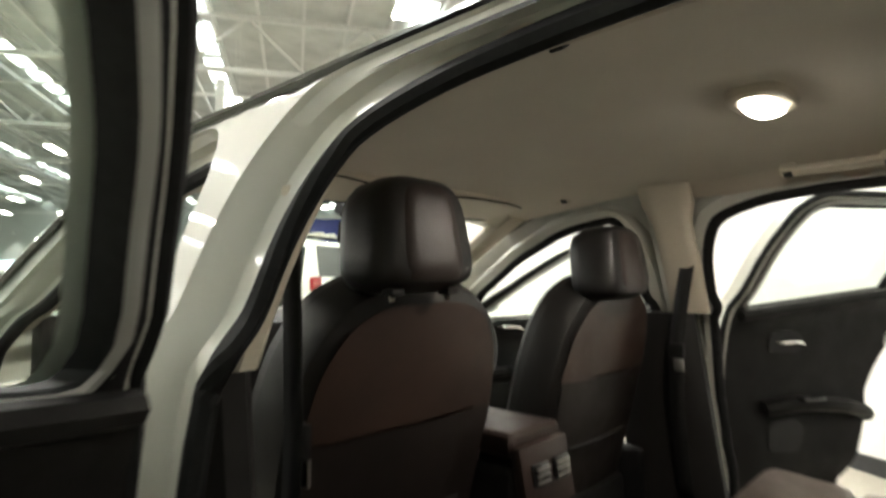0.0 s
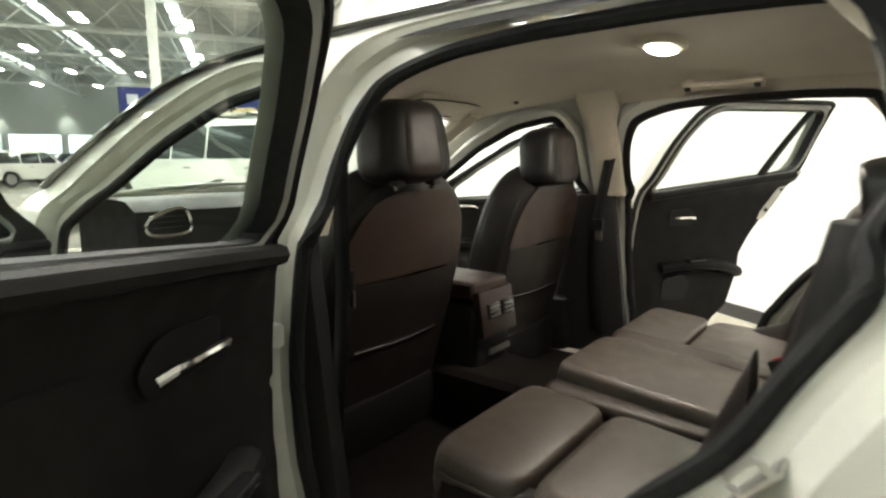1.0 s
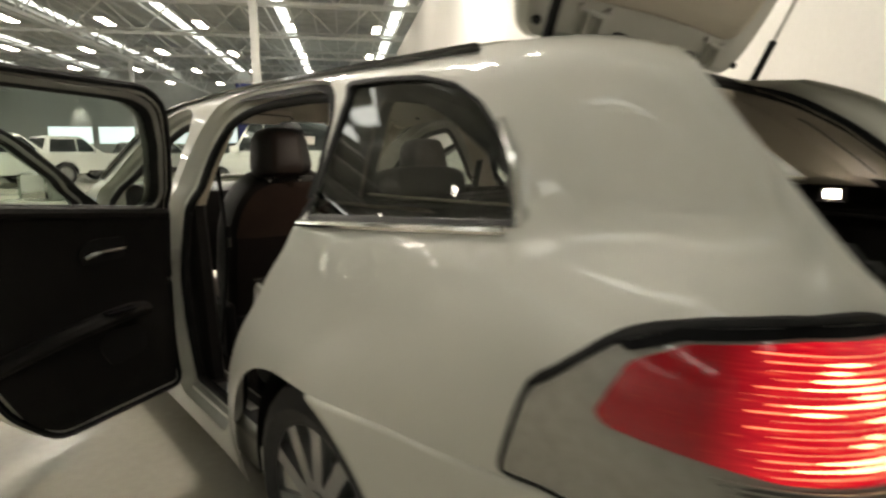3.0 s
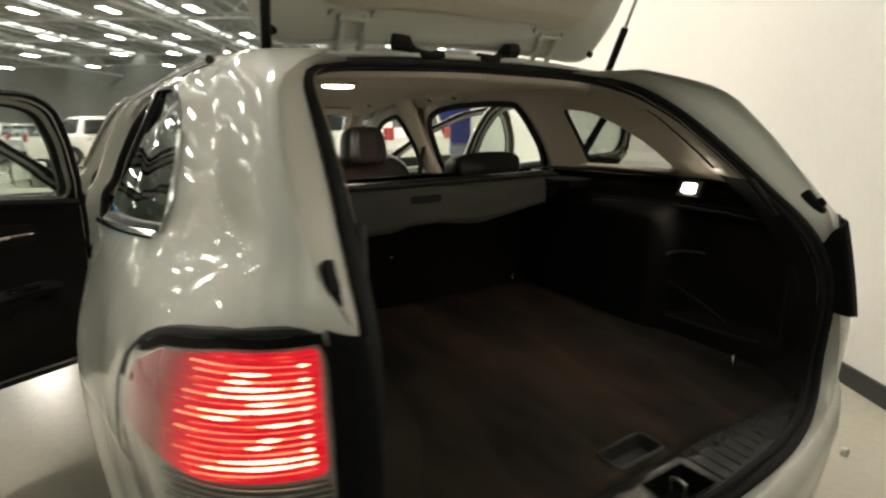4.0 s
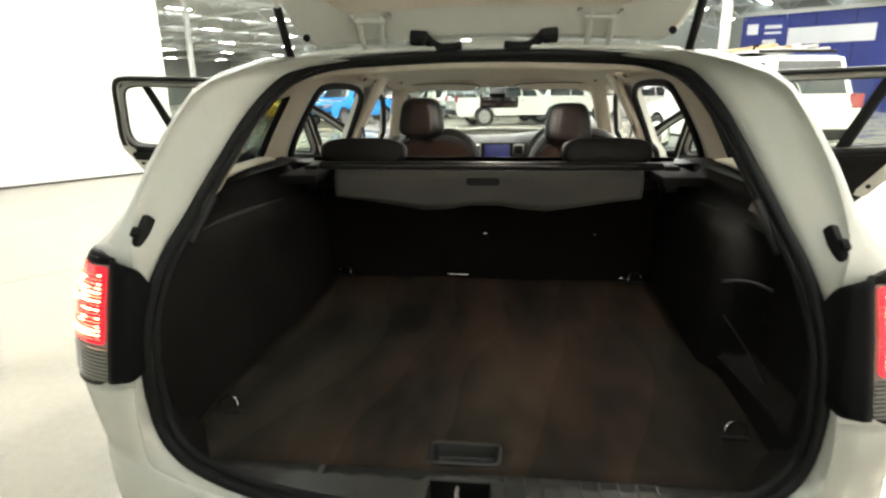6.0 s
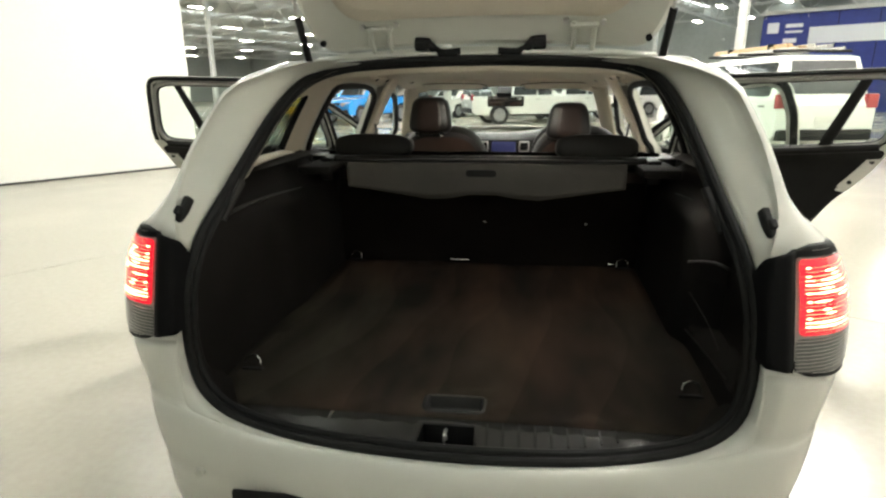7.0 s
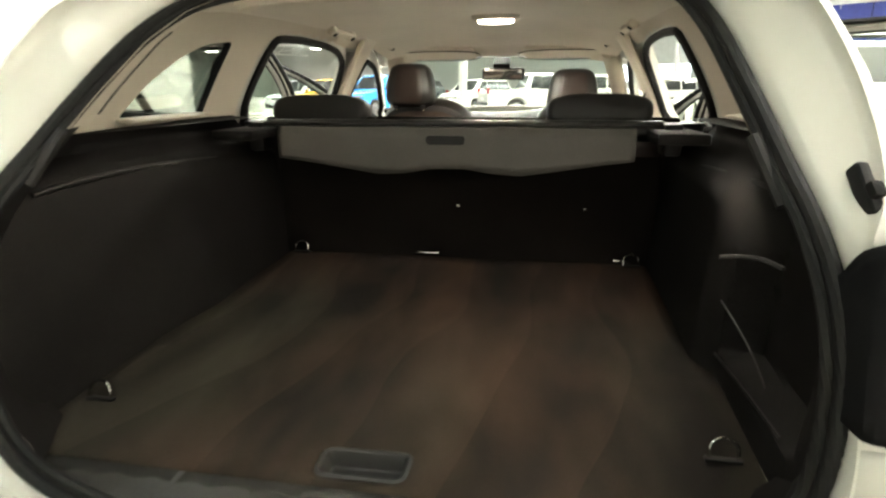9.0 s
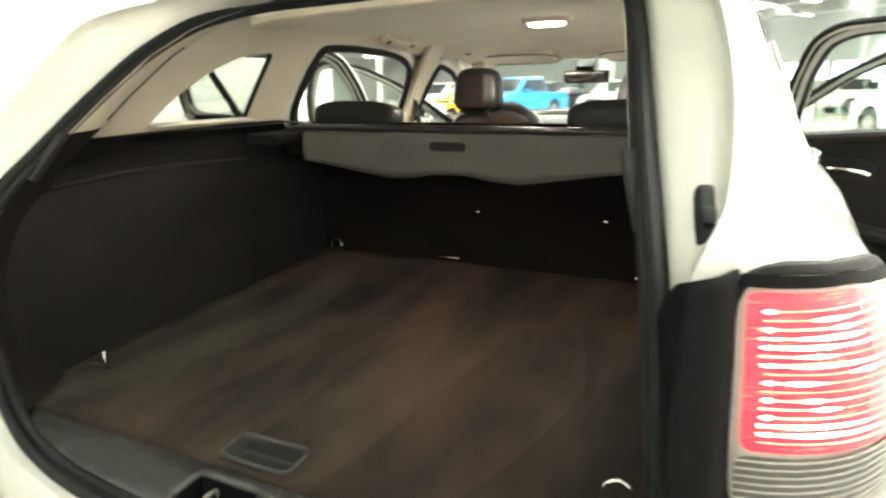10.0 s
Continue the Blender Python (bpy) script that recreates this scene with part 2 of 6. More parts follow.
def brushed_carpet():
    """Dark pile with paler patches where it has been brushed against the nap."""
    mat = bpy.data.materials.new("brushed_carpet")
    mat.use_nodes = True
    nt = mat.node_tree
    bsdf = nt.nodes["Principled BSDF"]
    bsdf.inputs["Roughness"].default_value, bsdf.inputs["Specular IOR Level"].default_value = 0.95, 0.2
    coord = nt.nodes.new("ShaderNodeTexCoord")
    spread = nt.nodes.new("ShaderNodeMapping")
    spread.inputs["Scale"].default_value = (4.6, 2.0, 1.0)
    spread.inputs["Rotation"].default_value = (0, 0, 0.35)
    nt.links.new(coord.outputs["Object"], spread.inputs["Vector"])
    patch = nt.nodes.new("ShaderNodeTexNoise")
    patch.inputs["Scale"].default_value, patch.inputs["Detail"].default_value, patch.inputs["Distortion"].default_value = 1.25, 2.0, 0.25
    nt.links.new(spread.outputs["Vector"], patch.inputs["Vector"])
    stroke_map = nt.nodes.new("ShaderNodeMapping")
    stroke_map.inputs["Scale"].default_value = (9.0, 3.6, 1.0)
    stroke_map.inputs["Rotation"].default_value = (0, 0, -0.5)
    nt.links.new(coord.outputs["Object"], stroke_map.inputs["Vector"])
    stroke = nt.nodes.new("ShaderNodeTexNoise")
    stroke.inputs["Scale"].default_value, stroke.inputs["Detail"].default_value = 1.0, 2.0
    nt.links.new(stroke_map.outputs["Vector"], stroke.inputs["Vector"])
    blend = nt.nodes.new("ShaderNodeMix")
    blend.inputs["Factor"].default_value = 0.14
    nt.links.new(patch.outputs["Fac"], blend.inputs["A"])
    nt.links.new(stroke.outputs["Fac"], blend.inputs["B"])
    # brush strokes that end in wedges: saw-edged bands bent by a slow drift
    lean = nt.nodes.new("ShaderNodeMapping")
    lean.inputs["Rotation"].default_value = (0, 0, 0.22)
    lean.inputs["Scale"].default_value = (1.0, 0.7, 1.0)
    nt.links.new(coord.outputs["Object"], lean.inputs["Vector"])
    swath = nt.nodes.new("ShaderNodeTexWave")
    swath.wave_type, swath.bands_direction, swath.wave_profile = "BANDS", "X", "SAW"
    for key, v in (("Scale", 1.5), ("Distortion", 7.0), ("Detail", 1.0), ("Detail Scale", 1.1), ("Phase Offset", 2.2)):
        swath.inputs[key].default_value = v
    nt.links.new(lean.outputs["Vector"], swath.inputs["Vector"])
    brushed = nt.nodes.new("ShaderNodeMix")
    brushed.inputs["Factor"].default_value = 0.085
    nt.links.new(blend.outputs["Result"], brushed.inputs["A"])
    nt.links.new(swath.outputs["Fac"], brushed.inputs["B"])
    drift = nt.nodes.new("ShaderNodeTexNoise")
    drift.inputs["Scale"].default_value, drift.inputs["Detail"].default_value = 1.3, 1.0
    nt.links.new(coord.outputs["Object"], drift.inputs["Vector"])
    tones = []
    for lit in ((0.046, 0.040, 0.028, 1), (0.062, 0.036, 0.024, 1)):
        tone = nt.nodes.new("ShaderNodeValToRGB")
        tone.color_ramp.elements[0].position, tone.color_ramp.elements[0].color = 0.36, (0.0125, 0.0098, 0.0080, 1)
        tone.color_ramp.elements[1].position, tone.color_ramp.elements[1].color = 0.68, lit
        nt.links.new(brushed.outputs["Result"], tone.inputs["Fac"])
        tones.append(tone)
    hue = nt.nodes.new("ShaderNodeMapRange")
    hue.inputs["From Min"].default_value, hue.inputs["From Max"].default_value = 0.40, 0.60
    nt.links.new(drift.outputs["Fac"], hue.inputs["Value"])
    ramp = nt.nodes.new("ShaderNodeMixRGB")
    nt.links.new(hue.outputs["Result"], ramp.inputs["Fac"])
    nt.links.new(tones[0].outputs["Color"], ramp.inputs[1])
    nt.links.new(tones[1].outputs["Color"], ramp.inputs[2])
    pile = nt.nodes.new("ShaderNodeTexNoise")
    pile.inputs["Scale"].default_value, pile.inputs["Detail"].default_value = 420.0, 3.0
    nt.links.new(coord.outputs["Object"], pile.inputs["Vector"])
    mul = nt.nodes.new("ShaderNodeMixRGB")
    mul.blend_type, mul.inputs["Fac"].default_value = "OVERLAY", 0.5
    nt.links.new(ramp.outputs["Color"], mul.inputs[1])
    nt.links.new(pile.outputs["Fac"], mul.inputs[2])
    nt.links.new(mul.outputs["Color"], bsdf.inputs["Base Color"])
    bump = nt.nodes.new("ShaderNodeBump")
    bump.inputs["Strength"].default_value, bump.inputs["Distance"].default_value = 0.8, 0.002
    nt.links.new(pile.outputs["Fac"], bump.inputs["Height"])
    nt.links.new(bump.outputs["Normal"], bsdf.inputs["Normal"])
    return mat


M["brushed"] = brushed_carpet()


def lit_lens():
    """Red lens with the lit elements behind it showing as streaks, fading towards the unlit outer end."""
    mat = bpy.data.materials.new("red_lens")
    mat.use_nodes = True
    nt = mat.node_tree
    bsdf = nt.nodes["Principled BSDF"]
    bsdf.inputs["Base Color"].default_value = (0.22, 0.003, 0.006, 1)
    bsdf.inputs["Roughness"].default_value, bsdf.inputs["Coat Weight"].default_value = 0.12, 0.8
    coord = nt.nodes.new("ShaderNodeTexCoord")
    squash = nt.nodes.new("ShaderNodeMapping")
    squash.inputs["Scale"].default_value = (22, 22, 330)
    nt.links.new(coord.outputs["Object"], squash.inputs["Vector"])
    streak = nt.nodes.new("ShaderNodeTexNoise")
    streak.inputs["Scale"].default_value, streak.inputs["Detail"].default_value = 1.0, 2.0
    nt.links.new(squash.outputs["Vector"], streak.inputs["Vector"])
    ramp = nt.nodes.new("ShaderNodeValToRGB")
    e = ramp.color_ramp.elements
    e[0].position, e[0].color = 0.42, (0.72, 0.003, 0.022, 1)
    e[1].position, e[1].color = 0.64, (0.95, 0.016, 0.035, 1)
    hot = ramp.color_ramp.elements.new(0.73)
    hot.color = (1.5, 0.16, 0.08, 1)
    nt.links.new(streak.outputs["Fac"], ramp.inputs["Fac"])
    split = nt.nodes.new("ShaderNodeSeparateXYZ")
    nt.links.new(coord.outputs["Object"], split.inputs["Vector"])
    fade = nt.nodes.new("ShaderNodeMapRange")
    fade.interpolation_type = "SMOOTHSTEP"
    for key, v in (("From Min", 0.10), ("From Max", 0.19), ("To Min", 1.0), ("To Max", 0.10)):
        fade.inputs[key].default_value = v
    nt.links.new(split.outputs["Y"], fade.inputs["Value"])
    nt.links.new(ramp.outputs["Color"], bsdf.inputs["Emission Color"])
    nt.links.new(fade.outputs["Result"], bsdf.inputs["Emission Strength"])
    return mat


M["lens_red"] = lit_lens()

# ---- building tools ----
from mathutils.geometry import delaunay_2d_cdt


def finish(name, bm, mat, parent=None, label="", smooth=35, solid=0.0, offset=-1.0):
    me = bpy.data.meshes.new(name)
    bm.normal_update()
    bm.to_mesh(me)
    bm.free()
    me.materials.append(M[mat])
    if smooth:
        me.polygons.foreach_set("use_smooth", [True] * len(me.polygons))
        me.set_sharp_from_angle(angle=radians(smooth))
    ob = new(name, me)
    if parent is not None:
        ob.parent = parent
    if label:
        ob["label"] = label
    if solid:
        mod = ob.modifiers.new("thickness", "SOLIDIFY")
        mod.thickness, mod.offset = solid, offset
    return ob




def thing(name, label, category, group="", kind="", m=None):
    ob = new(name)
    ob.empty_display_size = 0.1
    if m is not None:
        ob.matrix_basis = m
    return tagged(ob, label, category, group, kind)


def interp(table, v):
    """Piecewise smooth value at v of a table sorted by its first column."""
    if v <= table[0][0]:
        return table[0][1]
    for (a, fa), (b, fb) in zip(table, table[1:]):
        if v <= b:
            return fa + (fb - fa) * (v - a) / (b - a)
    return table[-1][1]


DENSE = {}


def softened(table, v):
    """The table as a smooth curve."""
    key = id(table)
    if key not in DENSE:
        x = np.linspace(table[0][0] - 0.1, table[-1][0] + 0.1, 700)
        a = np.array(table)
        lo, hi = (a[1, 1] - a[0, 1]) / (a[1, 0] - a[0, 0]), (a[-1, 1] - a[-2, 1]) / (a[-1, 0] - a[-2, 0])
        y = np.interp(x, a[:, 0], a[:, 1])
        y = np.where(x < a[0, 0], a[0, 1] + lo * (x - a[0, 0]), np.where(x > a[-1, 0], a[-1, 1] + hi * (x - a[-1, 0]), y))
        w = np.exp(-0.5 * (np.arange(-60, 61) * (x[1] - x[0]) / 0.020) ** 2)
        pad = np.pad(y, 60, mode="reflect", reflect_type="odd")
        DENSE[key] = (x, np.convolve(pad, w / w.sum(), "valid"))
    x, y = DENSE[key]
    return float(np.interp(v, x, y))


def box(bm, m, sx, sy, sz, bevel=0.0, segments=2):
    """A box centred on m's origin."""
    start = len(bm.verts)
    made = bmesh.ops.create_cube(bm, size=1.0, matrix=m @ Matrix.Diagonal((sx, sy, sz, 1)))
    if bevel:
        edges = {e for v in made["verts"] for e in v.link_edges}
        bmesh.ops.bevel(bm, geom=list(edges), offset=bevel, segments=segments, affect="EDGES", profile=0.6)
    return bm


def boxed(sx, sy, sz, m=None, bevel=0.0, segments=2):
    return box(bmesh.new(), m or Matrix(), sx, sy, sz, bevel, segments)


def tube(path, radius, sides=8, bm=None, closed=False, flat=1.0, cap=True):
    """A round bar along a path; radius a number, or one for each point."""
    bm = bm or bmesh.new()
    pts = [Vector(p) for p in path]
    n = len(pts)
    rings, up = [], Vector((0, 0, 1))
    for i, p in enumerate(pts):
        a = pts[(i - 1) % n] if closed or i else p
        b = pts[(i + 1) % n] if closed or i < n - 1 else p
        d = (b - a).normalized()
        side = d.cross(up)
        if side.length < 0.05:
            side = d.cross(Vector((1, 0, 0)))
        side.normalize()
        over = side.cross(d).normalized()
        r = radius[i] if isinstance(radius, (list, tuple)) else radius
        rings.append([bm.verts.new(p + side * math.cos(t) * r + over * math.sin(t) * r * flat) for t in (2 * math.pi * k / sides for k in range(sides))])
    for i in range(n if closed else n - 1):
        r0, r1 = rings[i], rings[(i + 1) % n]
        for k in range(sides):
            bm.faces.new((r0[k], r0[(k + 1) % sides], r1[(k + 1) % sides], r1[k]))
    if cap and not closed:
        bm.faces.new(rings[0][::-1])
        bm.faces.new(rings[-1])
    return bm


def smooth_path(pts, steps=6, closed=False):
    """Catmull-Rom through the points."""
    pts = [Vector(p) for p in pts]
    n, out = len(pts), []
    for i in range(n if closed else n - 1):
        if closed:
            p0, p1, p2, p3 = pts[i - 1], pts[i], pts[(i + 1) % n], pts[(i + 2) % n]
        else:
            p0, p1, p2, p3 = pts[max(i - 1, 0)], pts[i], pts[i + 1], pts[min(i + 2, n - 1)]
        for k in range(steps):
            t = k / steps
            out.append(0.5 * ((2 * p1) + (p2 - p0) * t + (2 * p0 - 5 * p1 + 4 * p2 - p3) * t * t + (3 * p1 - p0 - 3 * p2 + p3) * t ** 3))
    if not closed:
        out.append(pts[-1])
    return out


def rounded(poly, r=0.03, steps=4):
    """A closed flat outline with its corners rounded."""
    out, n = [], len(poly)
    for i in range(n):
        p, a, b = Vector(poly[i]), Vector(poly[i - 1]), Vector(poly[(i + 1) % n])
        da, db = (a - p), (b - p)
        ra, rb = min(r, da.length * 0.45), min(r, db.length * 0.45)
        s, e = p + da.normalized() * ra, p + db.normalized() * rb
        for k in range(steps + 1):
            t = k / steps
            out.append((1 - t) ** 2 * s + 2 * t * (1 - t) * p + t * t * e)
    return [tuple(v) for v in out]


def resampled(poly, step):
    out, n = [], len(poly)
    for i in range(n):
        a, b = Vector(poly[i]), Vector(poly[(i + 1) % n])
        k = max(1, int((b - a).length / step))
        out += [a + (b - a) * j / k for j in range(k)]
    return out


def inside(x, y, poly):
    hit = False
    for i in range(len(poly)):
        (x0, y0), (x1, y1) = poly[i - 1][:2], poly[i][:2]
        if (y0 > y) != (y1 > y) and x < (x1 - x0) * (y - y0) / (y1 - y0) + x0:
            hit = not hit
    return hit


def sheet(fn, outline, holes=(), step=0.05, flip=False, bm=None, edge_step=None):
    """A sheet over a flat outline with holes, laid into space by fn(u, v)."""
    bm = bm or bmesh.new()
    loops = [resampled(outline, edge_step or step)] + [resampled(h, edge_step or step) for h in holes]
    verts, edges = [], []
    for loop in loops:
        s = len(verts)
        verts += [Vector((p[0], p[1])) for p in loop]
        edges += [(s + i, s + (i + 1) % len(loop)) for i in range(len(loop))]
    us, vs = [p[0] for p in loops[0]], [p[1] for p in loops[0]]
    rim = list(verts)
    u = min(us) + step * 0.5
    row = 0
    rim_np = np.array([(p.x, p.y) for p in rim])
    while u < max(us):
        v = min(vs) + step * (0.5 if row % 2 else 0.25)
        while v < max(vs):
            if ((rim_np[:, 0] - u) ** 2 + (rim_np[:, 1] - v) ** 2).min() > (step * 0.45) ** 2:
                verts.append(Vector((u, v)))
            v += step
        u += step * 0.87
        row += 1
    vo, _, fo, *_ = delaunay_2d_cdt(verts, edges, [], 2, 1e-5)
    made = [bm.verts.new(fn(p[0], p[1])) for p in vo]
    for f in fo:
        cx, cy = sum(vo[i][0] for i in f) / len(f), sum(vo[i][1] for i in f) / len(f)
        if any(inside(cx, cy, h) for h in loops[1:]) or not inside(cx, cy, loops[0]):
            continue
        try:
            bm.faces.new([made[i] for i in (reversed(f) if flip else f)])
        except ValueError:
            pass
    loose = [v for v in made if not v.link_faces]
    for v in loose:
        bm.verts.remove(v)
    return bm


def grid(fn, nu, nv, bm=None, flip=False, wrap=False):
    """A grid of quads from fn(s, t), s and t from 0 to 1."""
    bm = bm or bmesh.new()
    rows = [[bm.verts.new(fn(i / nu, j / nv)) for j in range(nv + (0 if wrap else 1))] for i in range(nu + 1)]
    for i in range(nu):
        m = len(rows[0])
        for j in range(m if wrap else m - 1):
            q = (rows[i][j], rows[i + 1][j], rows[i + 1][(j + 1) % m], rows[i][(j + 1) % m])
            bm.faces.new(q[::-1] if flip else q)
    return bm


def loft(sections, bm=None, cap=True):
    """A closed skin through closed rings of points."""
    bm = bm or bmesh.new()
    rings = [[bm.verts.new(p) for p in s] for s in sections]
    n = len(rings[0])
    for a, b in zip(rings, rings[1:]):
        for k in range(n):
            bm.faces.new((a[k], a[(k + 1) % n], b[(k + 1) % n], b[k]))
    if cap:
        bm.faces.new(rings[0][::-1])
        bm.faces.new(rings[-1])
    bmesh.ops.recalc_face_normals(bm, faces=bm.faces[:])
    return bm


def superring(cx, cy, rx, ry, n=24, power=4.0):
    """A rounded-box ring in a plane."""
    out = []
    for k in range(n):
        t = 2 * math.pi * (k + 0.5) / n
        c, s = math.cos(t), math.sin(t)
        out.append((cx + rx * math.copysign(abs(c) ** (2 / power), c), cy + ry * math.copysign(abs(s) ** (2 / power), s)))
    return out


def slab(outline, thickness, m=None, bevel=0.0, bm=None):
    """A flat plate of an outline in x and y, from z = 0 up."""
    bm = bm or bmesh.new()
    m = m or Matrix()
    low = [bm.verts.new(m @ Vector((p[0], p[1], 0))) for p in outline]
    f = bm.faces.new(low)
    got = bmesh.ops.extrude_face_region(bm, geom=[f])
    up = m.to_3x3() @ Vector((0, 0, thickness))
    top = [v for v in got["geom"] if isinstance(v, bmesh.types.BMVert)]
    for v in top:
        v.co += up
    bmesh.ops.recalc_face_normals(bm, faces=bm.faces[:])
    if bevel:
        edges = [e for e in bm.edges if e.verts[0] in top and e.verts[1] in top]
        bmesh.ops.bevel(bm, geom=edges, offset=bevel, segments=2, affect="EDGES")
    return bm


def cylinder(bm, m, r, depth, sides=24, r2=None):
    bmesh.ops.create_cone(bm, cap_ends=True, segments=sides, radius1=r, radius2=r if r2 is None else r2, depth=depth, matrix=m)
    return bm


def wheel_tyre(m, r, w):
    ring = [(r * 0.66, -w / 2 + 0.02), (r * 0.80, -w / 2), (r * 0.95, -w / 2 + 0.02), (r, -w * 0.28), (r, w * 0.28), (r * 0.95, w / 2 - 0.02), (r * 0.80, w / 2), (r * 0.66, w / 2 - 0.02)]
    return grid(lambda s, t: m @ Vector((ring[round(t * 7)][0] * math.cos(2 * math.pi * s), ring[round(t * 7)][0] * math.sin(2 * math.pi * s), ring[round(t * 7)][1])), 28, 7)


def wheel_rim(m, r, w, spokes):
    bm = grid(lambda s, t: m @ Vector(((r + 0.012 * (abs(t - 0.5) > 0.4)) * math.cos(2 * math.pi * s), (r + 0.012 * (abs(t - 0.5) > 0.4)) * math.sin(2 * math.pi * s), (t - 0.5) * w * 0.9)), 28, 4)
    for f in (-1, 1):
        for k in range(spokes):
            t = 2 * math.pi * k / spokes
            box(bm, m @ pose(0, 0, 0, 0, 0, math.degrees(t)) @ Matrix.Translation((r * 0.52, 0, f * w * 0.36)), r * 0.98, r * 0.20, 0.03)
        cylinder(bm, m @ Matrix.Translation((0, 0, f * w * 0.37)), r * 0.22, 0.03, 14)
    cylinder(bm, m, r * 0.98, w * 0.3, 24)
    return bm

# ---- the hall ----
def hall_box(name, mat, a0, a1, b0, b1, z0, z1, label="", category="", parent=None):
    m = HALL @ Matrix.Translation(((a0 + a1) / 2, (b0 + b1) / 2, (z0 + z1) / 2))
    ob = finish(name, boxed(a1 - a0, b1 - b0, z1 - z0, m), mat, parent, smooth=0)
    if parent is None:
        tagged(ob, label, category, kind="structure")
    return ob


A0, A1, B0, B1, DECK = -100.0, 30.0, -16.0, 62.0, 9.2
bays = thing("floor", "pale polished concrete floor with sawn joints", "floor", kind="structure")
JA = [-100, -84, -68, -52, -40, -28, -16, -9.2, -4.55, -0.2, 4.2, 10, 20, 30]
JB = [-16, -10, -5.6, -1.2, 3.2, 7.6, 13, 22, 34, 48, 62]
for a0, a1 in zip(JA, JA[1:]):
    for b0, b1 in zip(JB, JB[1:]):
        g = 0.004
        hall_box("slab", "concrete", a0 + g, a1 - g, b0 + g, b1 - g, -0.15, 0.0, parent=bays)
hall_box("ground", "rubber", A0, A1, B0, B1, -0.3, -0.01, "dark joint filler under the concrete slabs", "ground")

wall_far = hall_box("wall_far", "wall_grey", A0, A1, B1, B1 + 0.3, 0, DECK, "grey painted far wall of the hall", "wall")
hall_box("wall_left", "wall_grey", A0 - 0.3, A0, B0, B1, 0, DECK, "grey painted side wall of the hall", "wall")
hall_box("wall_right", "wall_grey", A1, A1 + 0.3, B0, B1, 0, DECK, "grey painted side wall of the hall", "wall")
hall_box("wall_back", "wall_grey", A0, A1, B0 - 0.3, B0, 0, DECK, "grey painted rear wall of the hall", "wall")
# white bay walls on either side of the car
hall_box("bay_wall_right", "wall_white", 1.57, 1.72, -13.0, 12.5, 0, 6.3, "tall plain white bay wall beside the car", "wall")
hall_box("bay_wall_beyond", "wall_white", 1.60, 1.75, 12.505, 30.0, 0, 6.3, "white wall panel further along the bay", "wall")
hall_box("bay_wall_left", "wall_white", -10.25, -10.1, -13.0, 4.54, 0, 5.0, "tall plain white bay wall across the bay", "wall")
# added out of view to close the bay; grey, so it returns little light
hall_box("bay_wall_back", "wall_grey", -10.1, 1.57, -13.2, -13.0, 0, 5.0, "unseen plain grey wall, added to close the bay behind", "wall")
hall_box("baseboard", "skirting", 1.55, 1.568, -12.9, 12.5, 0.0, 0.10, "black skirting along the white wall", "skirting")
hall_box("baseboard", "skirting", -10.098, -10.085, -12.9, 4.54, 0.0, 0.03, "thin black skirting along the white wall", "skirting")

# daylit windows low in the far wall
for k in range(9):
    a = -30 + 4.6 * k
    w = thing("window_%d" % (k + 1), "bright daylit window low in the far wall", "window", "far windows", "structure")
    hall_box("pane", "window_lit", a, a + 4.0, B1 - 0.05, B1 - 0.02, 2.0, 3.6, parent=w)
    for e in (a - 0.08, a + 4.0):
        hall_box("window_frame", "steel", e, e + 0.08, B1 - 0.12, B1 - 0.004, 1.95, 3.65, parent=w)
# wall washers high on the far wall
for k in range(6):
    a = -27.0 + 5.4 * k
    ob = thing("wall_light", "small downlight washing the far wall", "wall light", "wall lights")
    finish("housing", boxed(0.22, 0.34, 0.16, HALL @ Matrix.Translation((a, B1 - 0.45, 6.1)), 0.02), "steel", ob)
    finish("bracket", boxed(0.05, 0.30, 0.05, HALL @ Matrix.Translation((a, B1 - 0.15, 6.1))), "steel", ob, smooth=0)
    data = bpy.data.lights.new("wash", "SPOT")
    data.energy, data.spot_size, data.spot_blend, data.color, data.shadow_soft_size = 260, radians(62), 0.5, WARM, 0.06
    new("wash", data).matrix_world = Matrix.Translation(hall(a, B1 - 0.62, 5.98)) @ HALL @ pose(0, 0, 0, 12, 0, 0)
# blue clad office block at the far side
block = thing("office_block", "deep blue clad office block with a white band", "building", kind="structure")
hall_box("wall", "blue", -9.0, 16.0, 44.0, 50.0, 0.0, 6.1, parent=block)
for k in range(12):
    hall_box("joint", "black", -9.0 + 2.1 * k, -8.96 + 2.1 * k, 43.98, 43.996, 0.0, 6.1, parent=block)
hall_box("sign_band", "sign_white", -6.6, -1.6, 43.92, 43.99, 4.2, 5.2, parent=block, label="")
hall_box("roof_band", "steel", -9.1, 16.1, 43.85, 50.1, 6.104, 6.35, parent=block)

